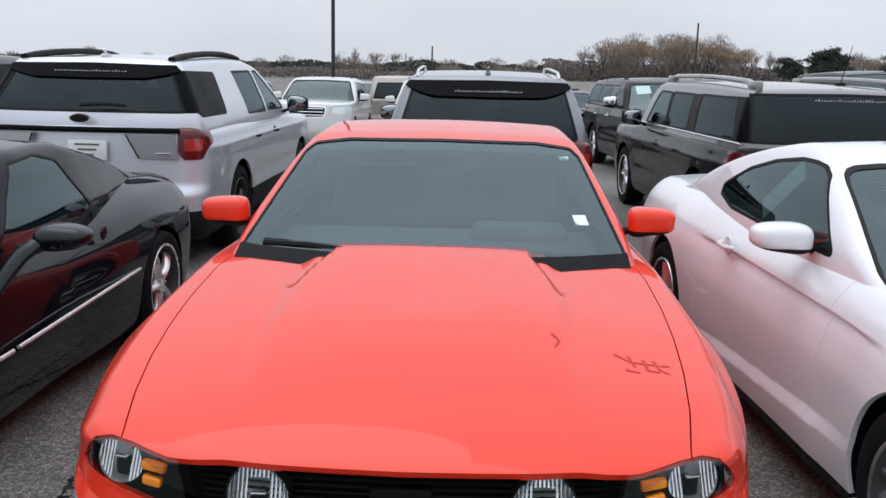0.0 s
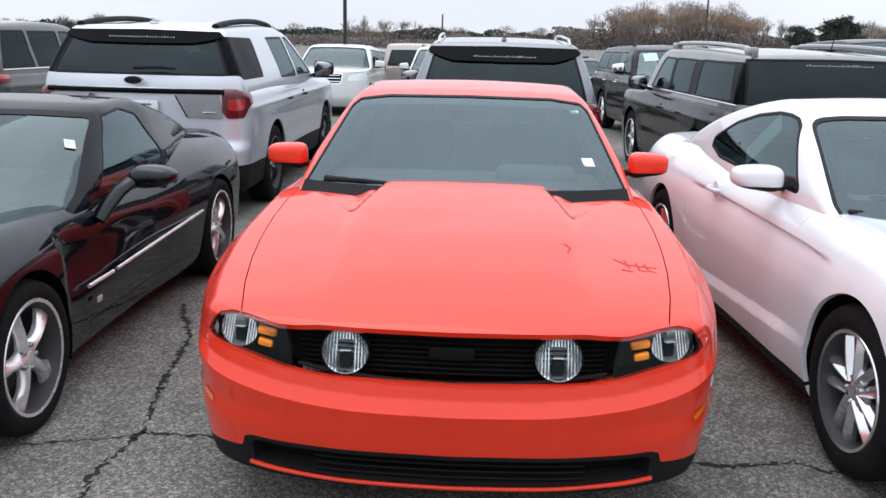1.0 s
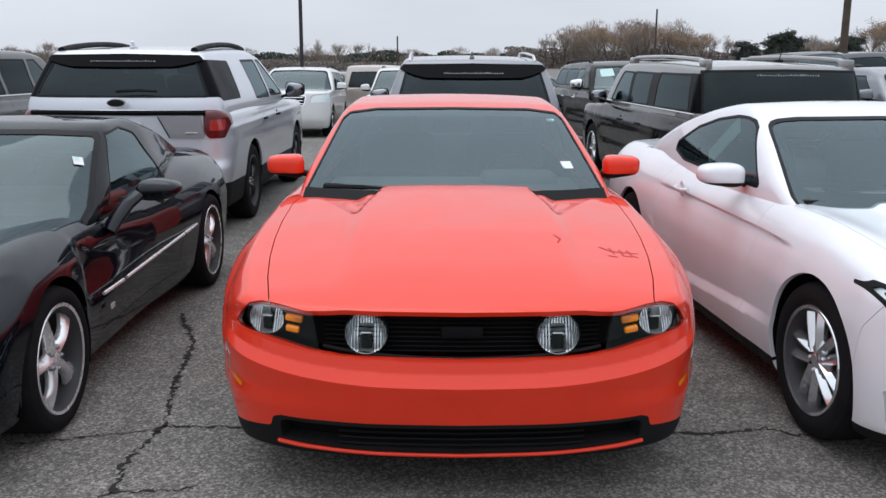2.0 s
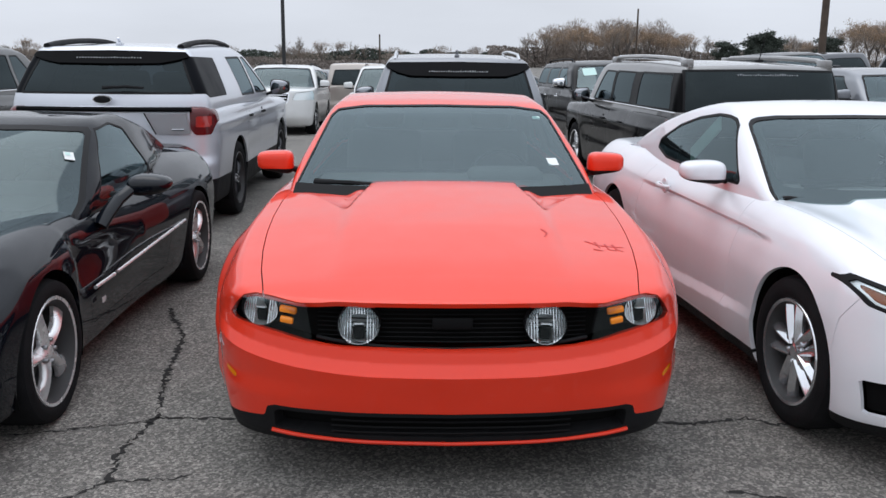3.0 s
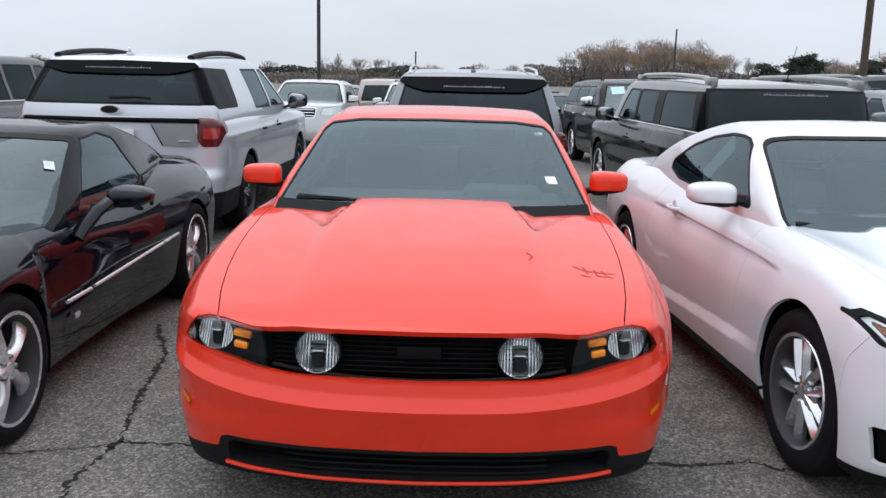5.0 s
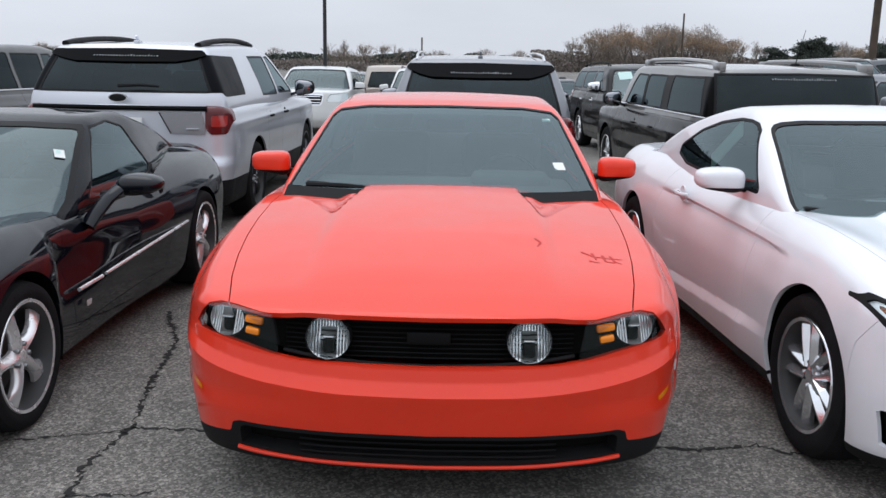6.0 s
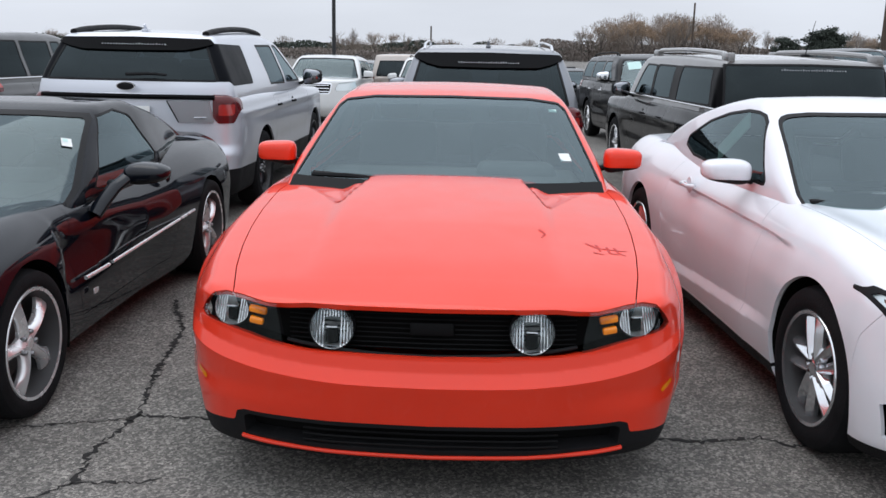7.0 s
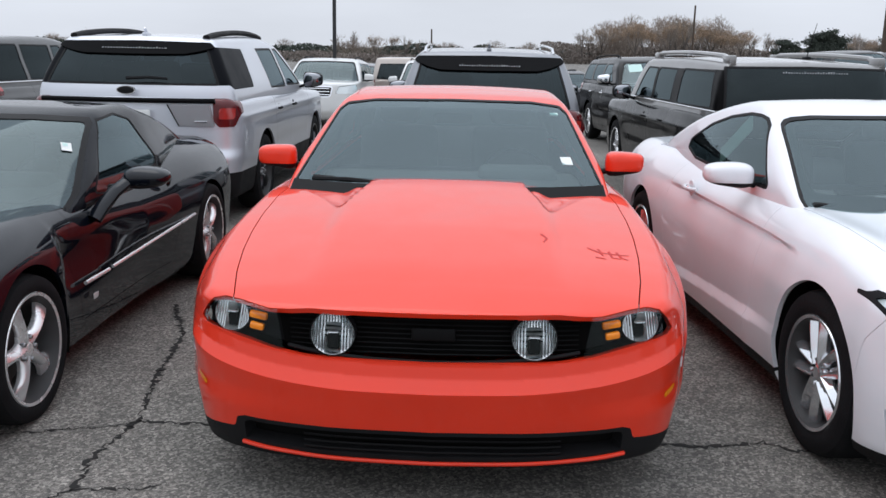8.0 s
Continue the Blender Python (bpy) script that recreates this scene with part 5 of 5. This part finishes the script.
crossover, _, ccf = wagon("crossover", "grey crossover with chrome roof rails seen from behind", pose(0.22, 10.44, 0, 0, 0, 180.6), GREY, 4.74, 0.965, 1.69, 1.08, (0.95, 1.06), (1.25, 2.15), (4.66, 4.26), 0.22, (0.95, 3.775), 0.37,
    0.20, None, None, None, ((1.90, 2.70), (2.80, 3.55), (3.68, 4.25)), "chrome", 0.0, 0.06, 1.0, (1.10, 1.545, 0.775, 0.66), ((0.72, 0.95, 0.85, 1.08),), False, fin=True, band=0.10, mirror_mat=PLASTIC)
bars_lettering(crossover, ccf, 4.74, -0.30, 0.30, 1.485, 25, 0.020, 0.030, 30)

van, _, vcf = wagon("wagon", "black square wagon with a pale grey roof", pose(2.995, 10.83, 0, 0, 0, 183.8), CHARCOAL, 5.126, 0.965, 1.645, 1.07, (0.98, 1.06), (1.20, 1.85), (5.06, 4.86), 0.22, (0.96, 3.955), 0.375,
    0.11, CLOUD, None, None, ((1.75, 2.55), (2.63, 3.35), (3.60, 4.70)), "wide", 0.0, 0.05, 1.0, (1.12, 1.535, 0.80, 0.78), ((0.80, 0.96, 0.78, 1.02),), False, dark_corner=1.72, dark_lead=0.36, mirror_mat=PLASTIC)
for s in (-1, 1):
    part("belt_moulding", rod([(s * (0.905), y, 1.105) for y in np.linspace(1.6, 4.95, 12)], 0.011, 6), CHROME, van, "chrome belt line")
bars_lettering(van, vcf, 5.126, -0.36, 0.28, 1.475, 25, 0.022, 0.004, 16)
part("roof_antenna", joined(block(0.06, 0.10, 0.03, (-0.05, 4.65, 1.62), 0.012), rod([(-0.05, 4.65, 1.62), (-0.09, 4.72, 1.95)], 0.005, 6, 0.5)), PLASTIC, van)


# ---- the rows beyond ----
def ground_z(y, x=0.0):
    t = max(0.0, min(y, 30.0) - 11.0)
    return -0.028 * t + 0.048 * max(0.0, min(x, 14.0)) * min(1.0, t / 10.0)


def stand(x, y, turn):
    """A pose on the sloping far end of the lot, nose at (x, y)."""
    mid = y + 2.4 * math.cos(radians(turn))
    tilt = math.degrees(math.atan((ground_z(mid, x + 0.5) - ground_z(mid, x - 0.5))))
    rise = math.degrees(math.atan((ground_z(mid + 0.5, x) - ground_z(mid - 0.5, x))))
    c = math.cos(radians(turn))
    z = ground_z(mid, x)
    return pose(x, y, z - (mid - y) * math.tan(radians(rise)), rise * c, -tilt * c, turn)


def parked(x, y, turn, *args, **more):
    return wagon(args[0], args[1], stand(x, y, turn), *args[2:], **more)


taupe, _, _ = parked(-6.85, 13.1, 180, "suv", "dark warm grey sport utility vehicle with chrome belt line", paint("warm_grey_paint", (0.055, 0.054, 0.055), 0.4, 0.4), H=1.76, rails="", lod=0.9, rear_win=(1.15, 1.55, 0.66, 0.52), rear=(4.84, 4.45))
for s in (-1, 1):
    part("belt_moulding", rod([(s * 0.90, y, 1.115) for y in np.linspace(1.9, 4.6, 10)], 0.012, 6), CHROME, taupe, "chrome belt line")
part("roof_antenna", rod([(-0.3, 3.9, 1.74), (-0.2, 4.1, 1.98)], 0.004, 5), PLASTIC, taupe)
parked(-3.6, 18.0, 0, "suv", "white sport utility vehicle facing forward with roof rails", PEARL, H=1.72, half=0.98, rails="black", lod=0.7, hood=(1.05, 1.15), belt=1.12, rear_win=(1.15, 1.55, 0.66, 0.52))
parked(-1.95, 27.9, 180, "suv", "tan sport utility vehicle with dark rear window", TAN, H=1.86, belt=1.15, lod=0.6, rear_win=(1.18, 1.62, 0.72, 0.62), tumble=0.14)
parked(-0.95, 19.0, 0, "suv", "white crossover facing forward with roof rails", PEARL, H=1.74, rails="black", lod=0.7, rear_win=(1.15, 1.5, 0.66, 0.52))
dark_suv, _, dark_cabin = parked(3.75, 12.1, 5, "suv", "black sport utility vehicle with chrome mirrors", CHARCOAL, screen=SCREEN, H=1.67, belt=1.14, hood=(1.03, 1.12), rails="black", lod=0.9, chrome_mirror=True, tumble=0.17, rear_win=(1.18, 1.46, 0.66, 0.52), ws=(1.35, 2.05), axles=(0.9, 3.75))
parked(8.2, 10.2, 4, "sedan", "light grey car facing forward", GREY, screen=SCREEN, H=1.52, belt=0.98, hood=(0.85, 0.96), ws=(1.25, 2.2), rear=(4.6, 4.0), L=4.7, axles=(0.9, 3.65), wr=0.33, lod=0.7, panes=((1.9, 2.75), (2.85, 3.5)), rear_win=(1.05, 1.36, 0.6, 0.5))
parked(3.0, 24.0, 0, "sedan", "black low car parked behind the crossover", SLATE2, lamps_front=False, H=1.42, belt=0.95, hood=(0.80, 0.92), ws=(1.3, 2.2), rear=(4.6, 4.0), L=4.7, axles=(0.9, 3.65), wr=0.33, lod=0.5, panes=((1.9, 2.75), (2.85, 3.5)), rear_win=(1.02, 1.28, 0.6, 0.5))
far_grey, _, _ = parked(-4.4, 30.0, 0, "suv", "grey car parked in a far row", SLATE, H=1.70, lod=0.4, rear_win=(1.15, 1.5, 0.66, 0.52))
far_dark, _, _ = parked(1.0, 25.5, 4, "suv", "dark car parked in a far row", SLATE2, H=1.70, lod=0.4, rear_win=(1.15, 1.5, 0.66, 0.52))


for k, (x, y, turn) in enumerate(((11.5, 27.0, 186), (10.6, 19.5, 8), (12.0, 13.0, 4), (12.4, 20.0, 184), (-7.0, 22.5, 2), (-10.2, 26.0, 180), (-12.8, 20.0, 0), (-11.0, 12.8, 180), (0.6, 27.5, 180), (9.0, 28.2, 3), (15.6, 20.5, 6))):
    copy_thing((far_grey, far_dark)[k % 2], stand(x, y, turn))
sheet = [(-0.64, 1.70), (-0.40, 1.67), (-0.40, 1.84), (-0.64, 1.87)]
part("windscreen_sheet", (np.c_[sheet, above(dark_cabin, *zip(*sheet)) + 0.006], [[0, 1, 2, 3]]), GREENPAPER, dark_suv, "pale sheet on the windscreen")


# ---- poles ----
def pole(x, y, r, h, mat, name, label):
    z = ground_z(y, x)
    return tagged(new(name, mesh_of(name, rod([(x, y, z + h * k / 6) for k in range(7)], r, 12, 0.8), mat)), label, "pole")


pole(-7.25, 45, 0.105, 13, STEEL, "lamp_post", "tall dark steel lamp post")
pole(17.75, 37, 0.17, 11, WOODPOLE, "utility_pole", "brown weathered wooden utility pole")
pole(17.9, 72.3, 0.09, 5.6, WOODPOLE, "utility_pole", "thin dark wooden pole by the trees")
pole(-3.1, 65.3, 0.07, 3.85, WOODPOLE, "utility_pole", "thin short wooden pole by the trees")


# ---- ground ----
def asphalt():
    m = material("worn_asphalt", (0.13, 0.13, 0.128), 0.88)
    t = m.node_tree
    p = t.nodes["Principled BSDF"]
    tc = t.nodes.new("ShaderNodeTexCoord")
    big, mid_n, fine, stone = (t.nodes.new("ShaderNodeTexNoise"), t.nodes.new("ShaderNodeTexNoise"), t.nodes.new("ShaderNodeTexNoise"), t.nodes.new("ShaderNodeTexVoronoi"))
    for n, s in ((big, 0.45), (mid_n, 5.0), (fine, 140.0)):
        n.inputs["Scale"].default_value, n.inputs["Detail"].default_value = s, 5
        t.links.new(tc.outputs["Object"], n.inputs["Vector"])
    stone.inputs["Scale"].default_value = 90.0
    t.links.new(tc.outputs["Object"], stone.inputs["Vector"])
    r1 = t.nodes.new("ShaderNodeValToRGB")
    r1.color_ramp.elements[0].position, r1.color_ramp.elements[0].color = 0.28, (0.068, 0.064, 0.059, 1)
    r1.color_ramp.elements[1].position, r1.color_ramp.elements[1].color = 0.75, (0.38, 0.355, 0.318, 1)
    k = r1.color_ramp.elements.new(0.5)
    k.color = (0.138, 0.129, 0.117, 1)
    mix1 = t.nodes.new("ShaderNodeMix")
    mix1.data_type = "RGBA"
    mix1.inputs[0].default_value = 0.45
    t.links.new(fine.outputs[0], mix1.inputs[6])
    t.links.new(stone.outputs["Color"], mix1.inputs[7])
    bw = t.nodes.new("ShaderNodeRGBToBW")
    t.links.new(mix1.outputs[2], bw.inputs[0])
    t.links.new(bw.outputs[0], r1.inputs[0])
    a = t.nodes.new("ShaderNodeMapRange")
    a.inputs["From Min"].default_value, a.inputs["From Max"].default_value, a.inputs["To Min"].default_value, a.inputs["To Max"].default_value = 0.3, 0.7, 0.8, 1.2
    b = t.nodes.new("ShaderNodeMapRange")
    b.inputs["From Min"].default_value, b.inputs["From Max"].default_value, b.inputs["To Min"].default_value, b.inputs["To Max"].default_value = 0.3, 0.7, 0.82, 1.18
    t.links.new(big.outputs[0], a.inputs["Value"])
    t.links.new(mid_n.outputs[0], b.inputs["Value"])
    mm = t.nodes.new("ShaderNodeMath")
    mm.operation = "MULTIPLY"
    t.links.new(a.outputs[0], mm.inputs[0])
    t.links.new(b.outputs[0], mm.inputs[1])
    sc = t.nodes.new("ShaderNodeVectorMath")
    sc.operation = "SCALE"
    t.links.new(r1.outputs[0], sc.inputs[0])
    t.links.new(mm.outputs[0], sc.inputs["Scale"])
    t.links.new(sc.outputs[0], p.inputs["Base Color"])
    bp = t.nodes.new("ShaderNodeBump")
    bp.inputs["Strength"].default_value, bp.inputs["Distance"].default_value = 0.7, 0.006
    t.links.new(bw.outputs[0], bp.inputs["Height"])
    t.links.new(bp.outputs[0], p.inputs["Normal"])
    return m


xs = [-900, -60, -20, 0, 2, 4, 6, 8, 10, 12, 14, 20, 60, 900]
ys = [-300, -20, 0, 11, 13, 15, 17, 19, 21, 23, 25, 27, 30, 60, 1500]
V = [(x, y, ground_z(y, x)) for y in ys for x in xs]
n = len(xs)
F = [[j * n + i, j * n + i + 1, j * n + i + n + 1, j * n + i + n] for j in range(len(ys) - 1) for i in range(n - 1)]
ground = tagged(new("ground", mesh_of("ground", (np.array(V, float), F), asphalt())), "worn grey asphalt car park with cracks", "ground", kind="structure")


# ---- cracks: dark ragged ribbons laid just above the asphalt ----
CRACK = material("dark_crack_ribbon", (0.016, 0.015, 0.014), 0.95, vary=0.3, scale=30)


def crack(points, width, seed):
    rnd = random.Random(seed)
    P = []
    for (ax, ay), (bx, by) in zip(points[:-1], points[1:]):
        n = max(3, int(math.hypot(bx - ax, by - ay) / 0.016))
        for k in range(n):
            P.append((ax + (bx - ax) * k / n + rnd.uniform(-0.014, 0.014), ay + (by - ay) * k / n + rnd.uniform(-0.014, 0.014)))
    P.append(points[-1])
    V, F = [], []
    for i, (x, y) in enumerate(P):
        a, b = P[max(i - 1, 0)], P[min(i + 1, len(P) - 1)]
        d = Vector((b[0] - a[0], b[1] - a[1])).normalized()
        w = width * rnd.choice((0.25, 0.45, 0.7, 1.0, 1.6)) * rnd.uniform(0.7, 1.3) * (1 - 0.7 * (i / len(P)) ** 3)
        V += [(x - d.y * w, y + d.x * w, 0.002), (x + d.y * w * rnd.uniform(0.5, 1.2), y - d.x * w, 0.002)]
    for i in range(len(P) - 1):
        F.append([2 * i + 1, 2 * i + 3, 2 * i + 2, 2 * i])
    part("crack", (np.array(V), F), CRACK, ground, smooth=False)


crack([(-1.75, 2.62), (-1.70, 2.48), (-1.52, 2.05), (-1.50, 1.90), (-1.45, 1.61), (-1.43, 1.35), (-1.36, 1.0), (-1.32, 0.81), (-1.35, 0.62), (-1.37, 0.43), (-1.33, 0.2), (-1.41, 0.08), (-1.53, -0.02), (-1.70, -0.20)], 0.015, 1)
crack([(-1.32, 0.81), (-1.43, 0.745), (-1.57, 0.715), (-1.70, 0.66), (-1.95, 0.62)], 0.010, 2)
crack([(-1.32, 0.81), (-1.17, 0.81), (-1.01, 0.80), (-0.6, 0.82)], 0.010, 3)
crack([(-1.33, 0.19), (-1.21, 0.19), (-1.08, 0.21), (-1.02, 0.25)], 0.009, 4)
crack([(0.6, 0.78), (0.98, 0.75), (1.14, 0.73), (1.28, 0.755), (1.395, 0.80), (1.50, 0.72), (1.8, 0.70)], 0.012, 5)
crack([(1.05, 0.08), (1.12, 0.07), (1.21, 0.035), (1.30, 0.03)], 0.008, 6)


# ---- trees ----
BARK = material("grey_bark", (0.10, 0.085, 0.075), 0.9, vary=0.25, scale=2)
TWIG = material("bare_twigs", (0.22, 0.19, 0.165), 0.9, vary=0.2, scale=1)
RUST = material("dry_brown_leaves", (0.31, 0.22, 0.15), 0.9, vary=0.3, scale=0.6)
PINE = material("pine_needles", (0.050, 0.062, 0.050), 0.9, vary=0.35, scale=0.6)
# scrub brown is faded: distance haze is put into the colour
SCRUB = material("hazy_winter_scrub", (0.20, 0.17, 0.15), 0.95, vary=0.25, scale=0.4)


def leaf_cloud(points, size, rnd):
    V, F = [], []
    for p in points:
        s = size * rnd.uniform(0.5, 1.3)
        q = Euler((rnd.uniform(0, 6.3), rnd.uniform(0, 6.3), rnd.uniform(0, 6.3))).to_matrix()
        n = len(V)
        for a in ((-1, -0.4, 0), (0, -0.7, 0.1), (1, -0.2, 0), (0.6, 0.6, -0.1), (-0.5, 0.7, 0.1)):
            V.append(tuple(Vector(p) + q @ (Vector(a) * s)))
        F.append([n, n + 1, n + 2, n + 3, n + 4])
    return np.array(V), F


def bare_tree(height, seed, leaves, leaf_mat, spread=1.0):
    """A leafless or half-leafed tree: trunk, limbs, twigs and what leaves are left."""
    rnd = random.Random(seed)
    limbs, twigs, tips = [], [], []

    def grow(p, d, length, r, level):
        q = p + d * length
        m = p + d * length * 0.5 + Vector((rnd.uniform(-1, 1), rnd.uniform(-1, 1), 0)) * length * 0.06
        (limbs if level < 2 else twigs).append(rod([p, m, q], r, 5 if level < 2 else 3, 0.62))
        if level >= 4:
            tips.append(q)
            tips.append(m)
            return
        for k in range(4 if level else 5):
            a = rnd.uniform(0, 6.28)
            tilt = rnd.uniform(0.25, 0.75) * spread
            e = (d + Vector((math.cos(a), math.sin(a), rnd.uniform(-0.1, 0.35))) * tilt).normalized()
            s = p + d * length * rnd.uniform(0.6, 1.0)
            grow(s, e, length * rnd.uniform(0.55, 0.78), r * 0.5, level + 1)
    grow(Vector((0, 0, 0)), Vector((rnd.uniform(-0.05, 0.05), 0, 1)), height * 0.30, height * 0.018, 0)
    t = thing("tree", "tall winter tree with thin branches and dry leaves", "tree", None, "trees beyond the car park")
    part("trunk", joined(*limbs), BARK, t)
    part("crown", joined(*twigs), TWIG, t)
    if leaves:
        pts = [rnd.choice(tips) + Vector((rnd.gauss(0, 0.3), rnd.gauss(0, 0.3), rnd.gauss(0, 0.22))) for _ in range(leaves)]
        part("leaves", leaf_cloud(pts, height * 0.0075, rnd), leaf_mat, t)
    return t


def pine_tree(height, seed):
    rnd = random.Random(seed)
    t = thing("pine_tree", "dark green pine with a rounded uneven crown", "tree", None, "pines beyond the car park")
    part("trunk", rod([(0, 0, 0), (0.1, 0, height * 0.5), (0, 0.1, height * 0.9)], height * 0.02, 6, 0.5), BARK, t)
    pts = []
    for k in range(44):
        z = height * rnd.uniform(0.38, 0.97)
        w = height * 0.33 * math.sin(math.pi * min(1, (z / height - 0.25) / 0.85)) ** 0.7
        a, r = rnd.uniform(0, 6.28), rnd.uniform(0.1, 1) * w
        c = Vector((r * math.cos(a), r * math.sin(a), z))
        pts += [c + Vector((rnd.gauss(0, 1), rnd.gauss(0, 1), rnd.gauss(0, 0.6))) * height * 0.06 for _ in range(90)]
    part("crown", leaf_cloud(pts, height * 0.022, rnd), PINE, t)
    return t


kinds = [bare_tree(10, 1, 2800, RUST), bare_tree(10, 2, 500, RUST, 0.8), bare_tree(10, 3, 1900, RUST, 1.1), bare_tree(10, 4, 0, RUST, 0.8)]
pines = [pine_tree(8, 5), pine_tree(8, 6)]
rnd = random.Random(11)


def plant(kind, x, y, size):
    return copy_thing(kind, pose(x, y, ground_z(y, x) - 0.1, 0, 0, rnd.uniform(0, 360)) @ Matrix.Scale(size * 1.30, 4))


far = 150.0
for k, (px, size) in enumerate(((0.118, 0.62), (0.140, 0.72), (0.158, 0.70), (0.176, 0.78), (0.194, 0.74), (0.212, 0.80), (0.228, 0.84), (0.243, 0.80), (0.258, 0.74), (0.274, 0.72), (0.290, 0.70), (0.318, 0.62), (0.455, 0.66), (0.478, 0.92), (0.50, 0.86), (0.52, 0.9), (0.415, 0.6))):
    y = far + rnd.uniform(-12, 12)
    plant(kinds[(3, 1, 0, 2, 0, 1, 3, 0, 2, 0, 2, 3, 3, 0, 2, 1, 3)[k]], px * (y + 3), y, size)
    plant(kinds[(1, 3, 1, 0, 2, 0, 1, 3, 0, 2, 3, 1, 1, 2, 0, 3, 1)[k]], (px + 0.009) * (y + 9), y + 6, size * rnd.uniform(0.8, 1.0))
for px, size in ((0.334, 0.76), (0.345, 0.68), (0.372, 0.90), (0.383, 0.96), (0.394, 0.84)):
    y = 128 + rnd.uniform(-4, 4)
    plant(pines[k % 2], px * (y + 3), y, size * 0.56)
    k += 1
for px, size in ((-0.150, 0.55), (-0.132, 0.66), (-0.108, 0.6), (-0.09, 0.62), (-0.075, 0.55), (-0.06, 0.5), (-0.43, 0.62), (-0.47, 0.55)):
    y = 175 + rnd.uniform(-10, 10)
    plant(kinds[rnd.choice((1, 3))], px * (y + 3), y, size)
for kind in kinds + pines:
    kind.matrix_world = pose(rnd.uniform(60, 80), 150 + rnd.uniform(-10, 10), ground_z(150, 60) - 0.1) @ Matrix.Scale(0.7, 4)


def far_woods(name, label, y, x0, x1, base, vary, count, size, mat, seed):
    r = random.Random(seed)
    pts = []
    for _ in range(count):
        x = r.uniform(x0, x1)
        top = base + vary * (noise.noise(Vector((x * 0.05, seed, 0))) + 0.6 * noise.noise(Vector((x * 0.22, seed, 3))))
        pts.append((x, y + r.uniform(-6, 6), ground_z(y, x) * (x < 0) + max(0.3, top) * r.random() ** 0.7))
    tagged(new(name, mesh_of(name, leaf_cloud(pts, size, r), mat)), label, "woods", kind="stuff")


def twig_woods(name, label, crowns, per, mat, seed):
    """Rows of rounded leafless crowns as fine upright twigs."""
    r = random.Random(seed)
    V, F = [], []
    for x, y, top, wide in crowns:
        g = ground_z(y, x)
        for _ in range(per):
            u, v = r.gauss(0, 0.45), r.gauss(0, 0.45)
            d = math.hypot(u, v)
            if d > 1.1:
                continue
            roof = top * (0.55 + 0.45 * math.sqrt(max(0.0, 1 - (d / 1.1) ** 2)))
            z = roof * r.random() ** 0.55
            p = Vector((x + u * wide, y + v * wide, g + z))
            lean = Vector((u * 0.5 + r.gauss(0, 0.35), v * 0.5 + r.gauss(0, 0.3), 1)).normalized() * r.uniform(0.35, 0.8)
            side = Vector((r.uniform(-1, 1), r.uniform(-0.5, 0.5), r.uniform(-0.3, 0.3))).normalized() * r.uniform(0.02, 0.05)
            n = len(V)
            V += [tuple(p - side), tuple(p + side), tuple(p + lean)]
            F.append([n, n + 1, n + 2])
    tagged(new(name, mesh_of(name, (np.array(V), F), mat)), label, "woods", kind="stuff")


# the haze over the far woods is painted into this pale brown
HAZE = material("hazy_winter_twigs", (0.27, 0.222, 0.185), 0.95, vary=0.3, scale=0.25)
row = random.Random(21)
crowns = []
for k in range(46):
    px = row.uniform(0.135, 0.300)
    y = row.uniform(150, 172)
    crowns.append((px * (y + 3), y, row.uniform(5.2, 8.4) * (0.75 + 0.25 * math.sin(max(0, min(1, (px - 0.10) / 0.1)) * 1.57)) * (0.9 if px > 0.27 else 1.0), row.uniform(1.6, 2.8)))
for k in range(26):
    px = row.uniform(0.40, 0.56)
    y = row.uniform(150, 172)
    crowns.append((px * (y + 3), y, row.uniform(5.0, 8.6) * (0.7 if px < 0.455 else 1.0), row.uniform(1.6, 2.8)))
for k in range(34):
    px = row.uniform(-0.56, 0.10)
    y = row.uniform(170, 190)
    crowns.append((px * (y + 3), y, row.uniform(2.4, 4.2), row.uniform(1.8, 3.2)))
twig_woods("far_woods", "hazy brown leafless woods beyond the lot", crowns, 620, HAZE, 4)
far_woods("far_scrub", "brown winter scrub along the edge of the lot", 165, -170, 170, 1.7, 0.6, 42000, 0.20, SCRUB, 3)
far_woods("far_thicket", "brown thicket under the bare trees", 158, 12, 64, 3.4, 1.2, 14000, 0.20, SCRUB, 5)
far_woods("far_pines", "dark far pines behind the scrub", 185, -170, 40, 3.0, 1.3, 36000, 0.26, PINE, 8)
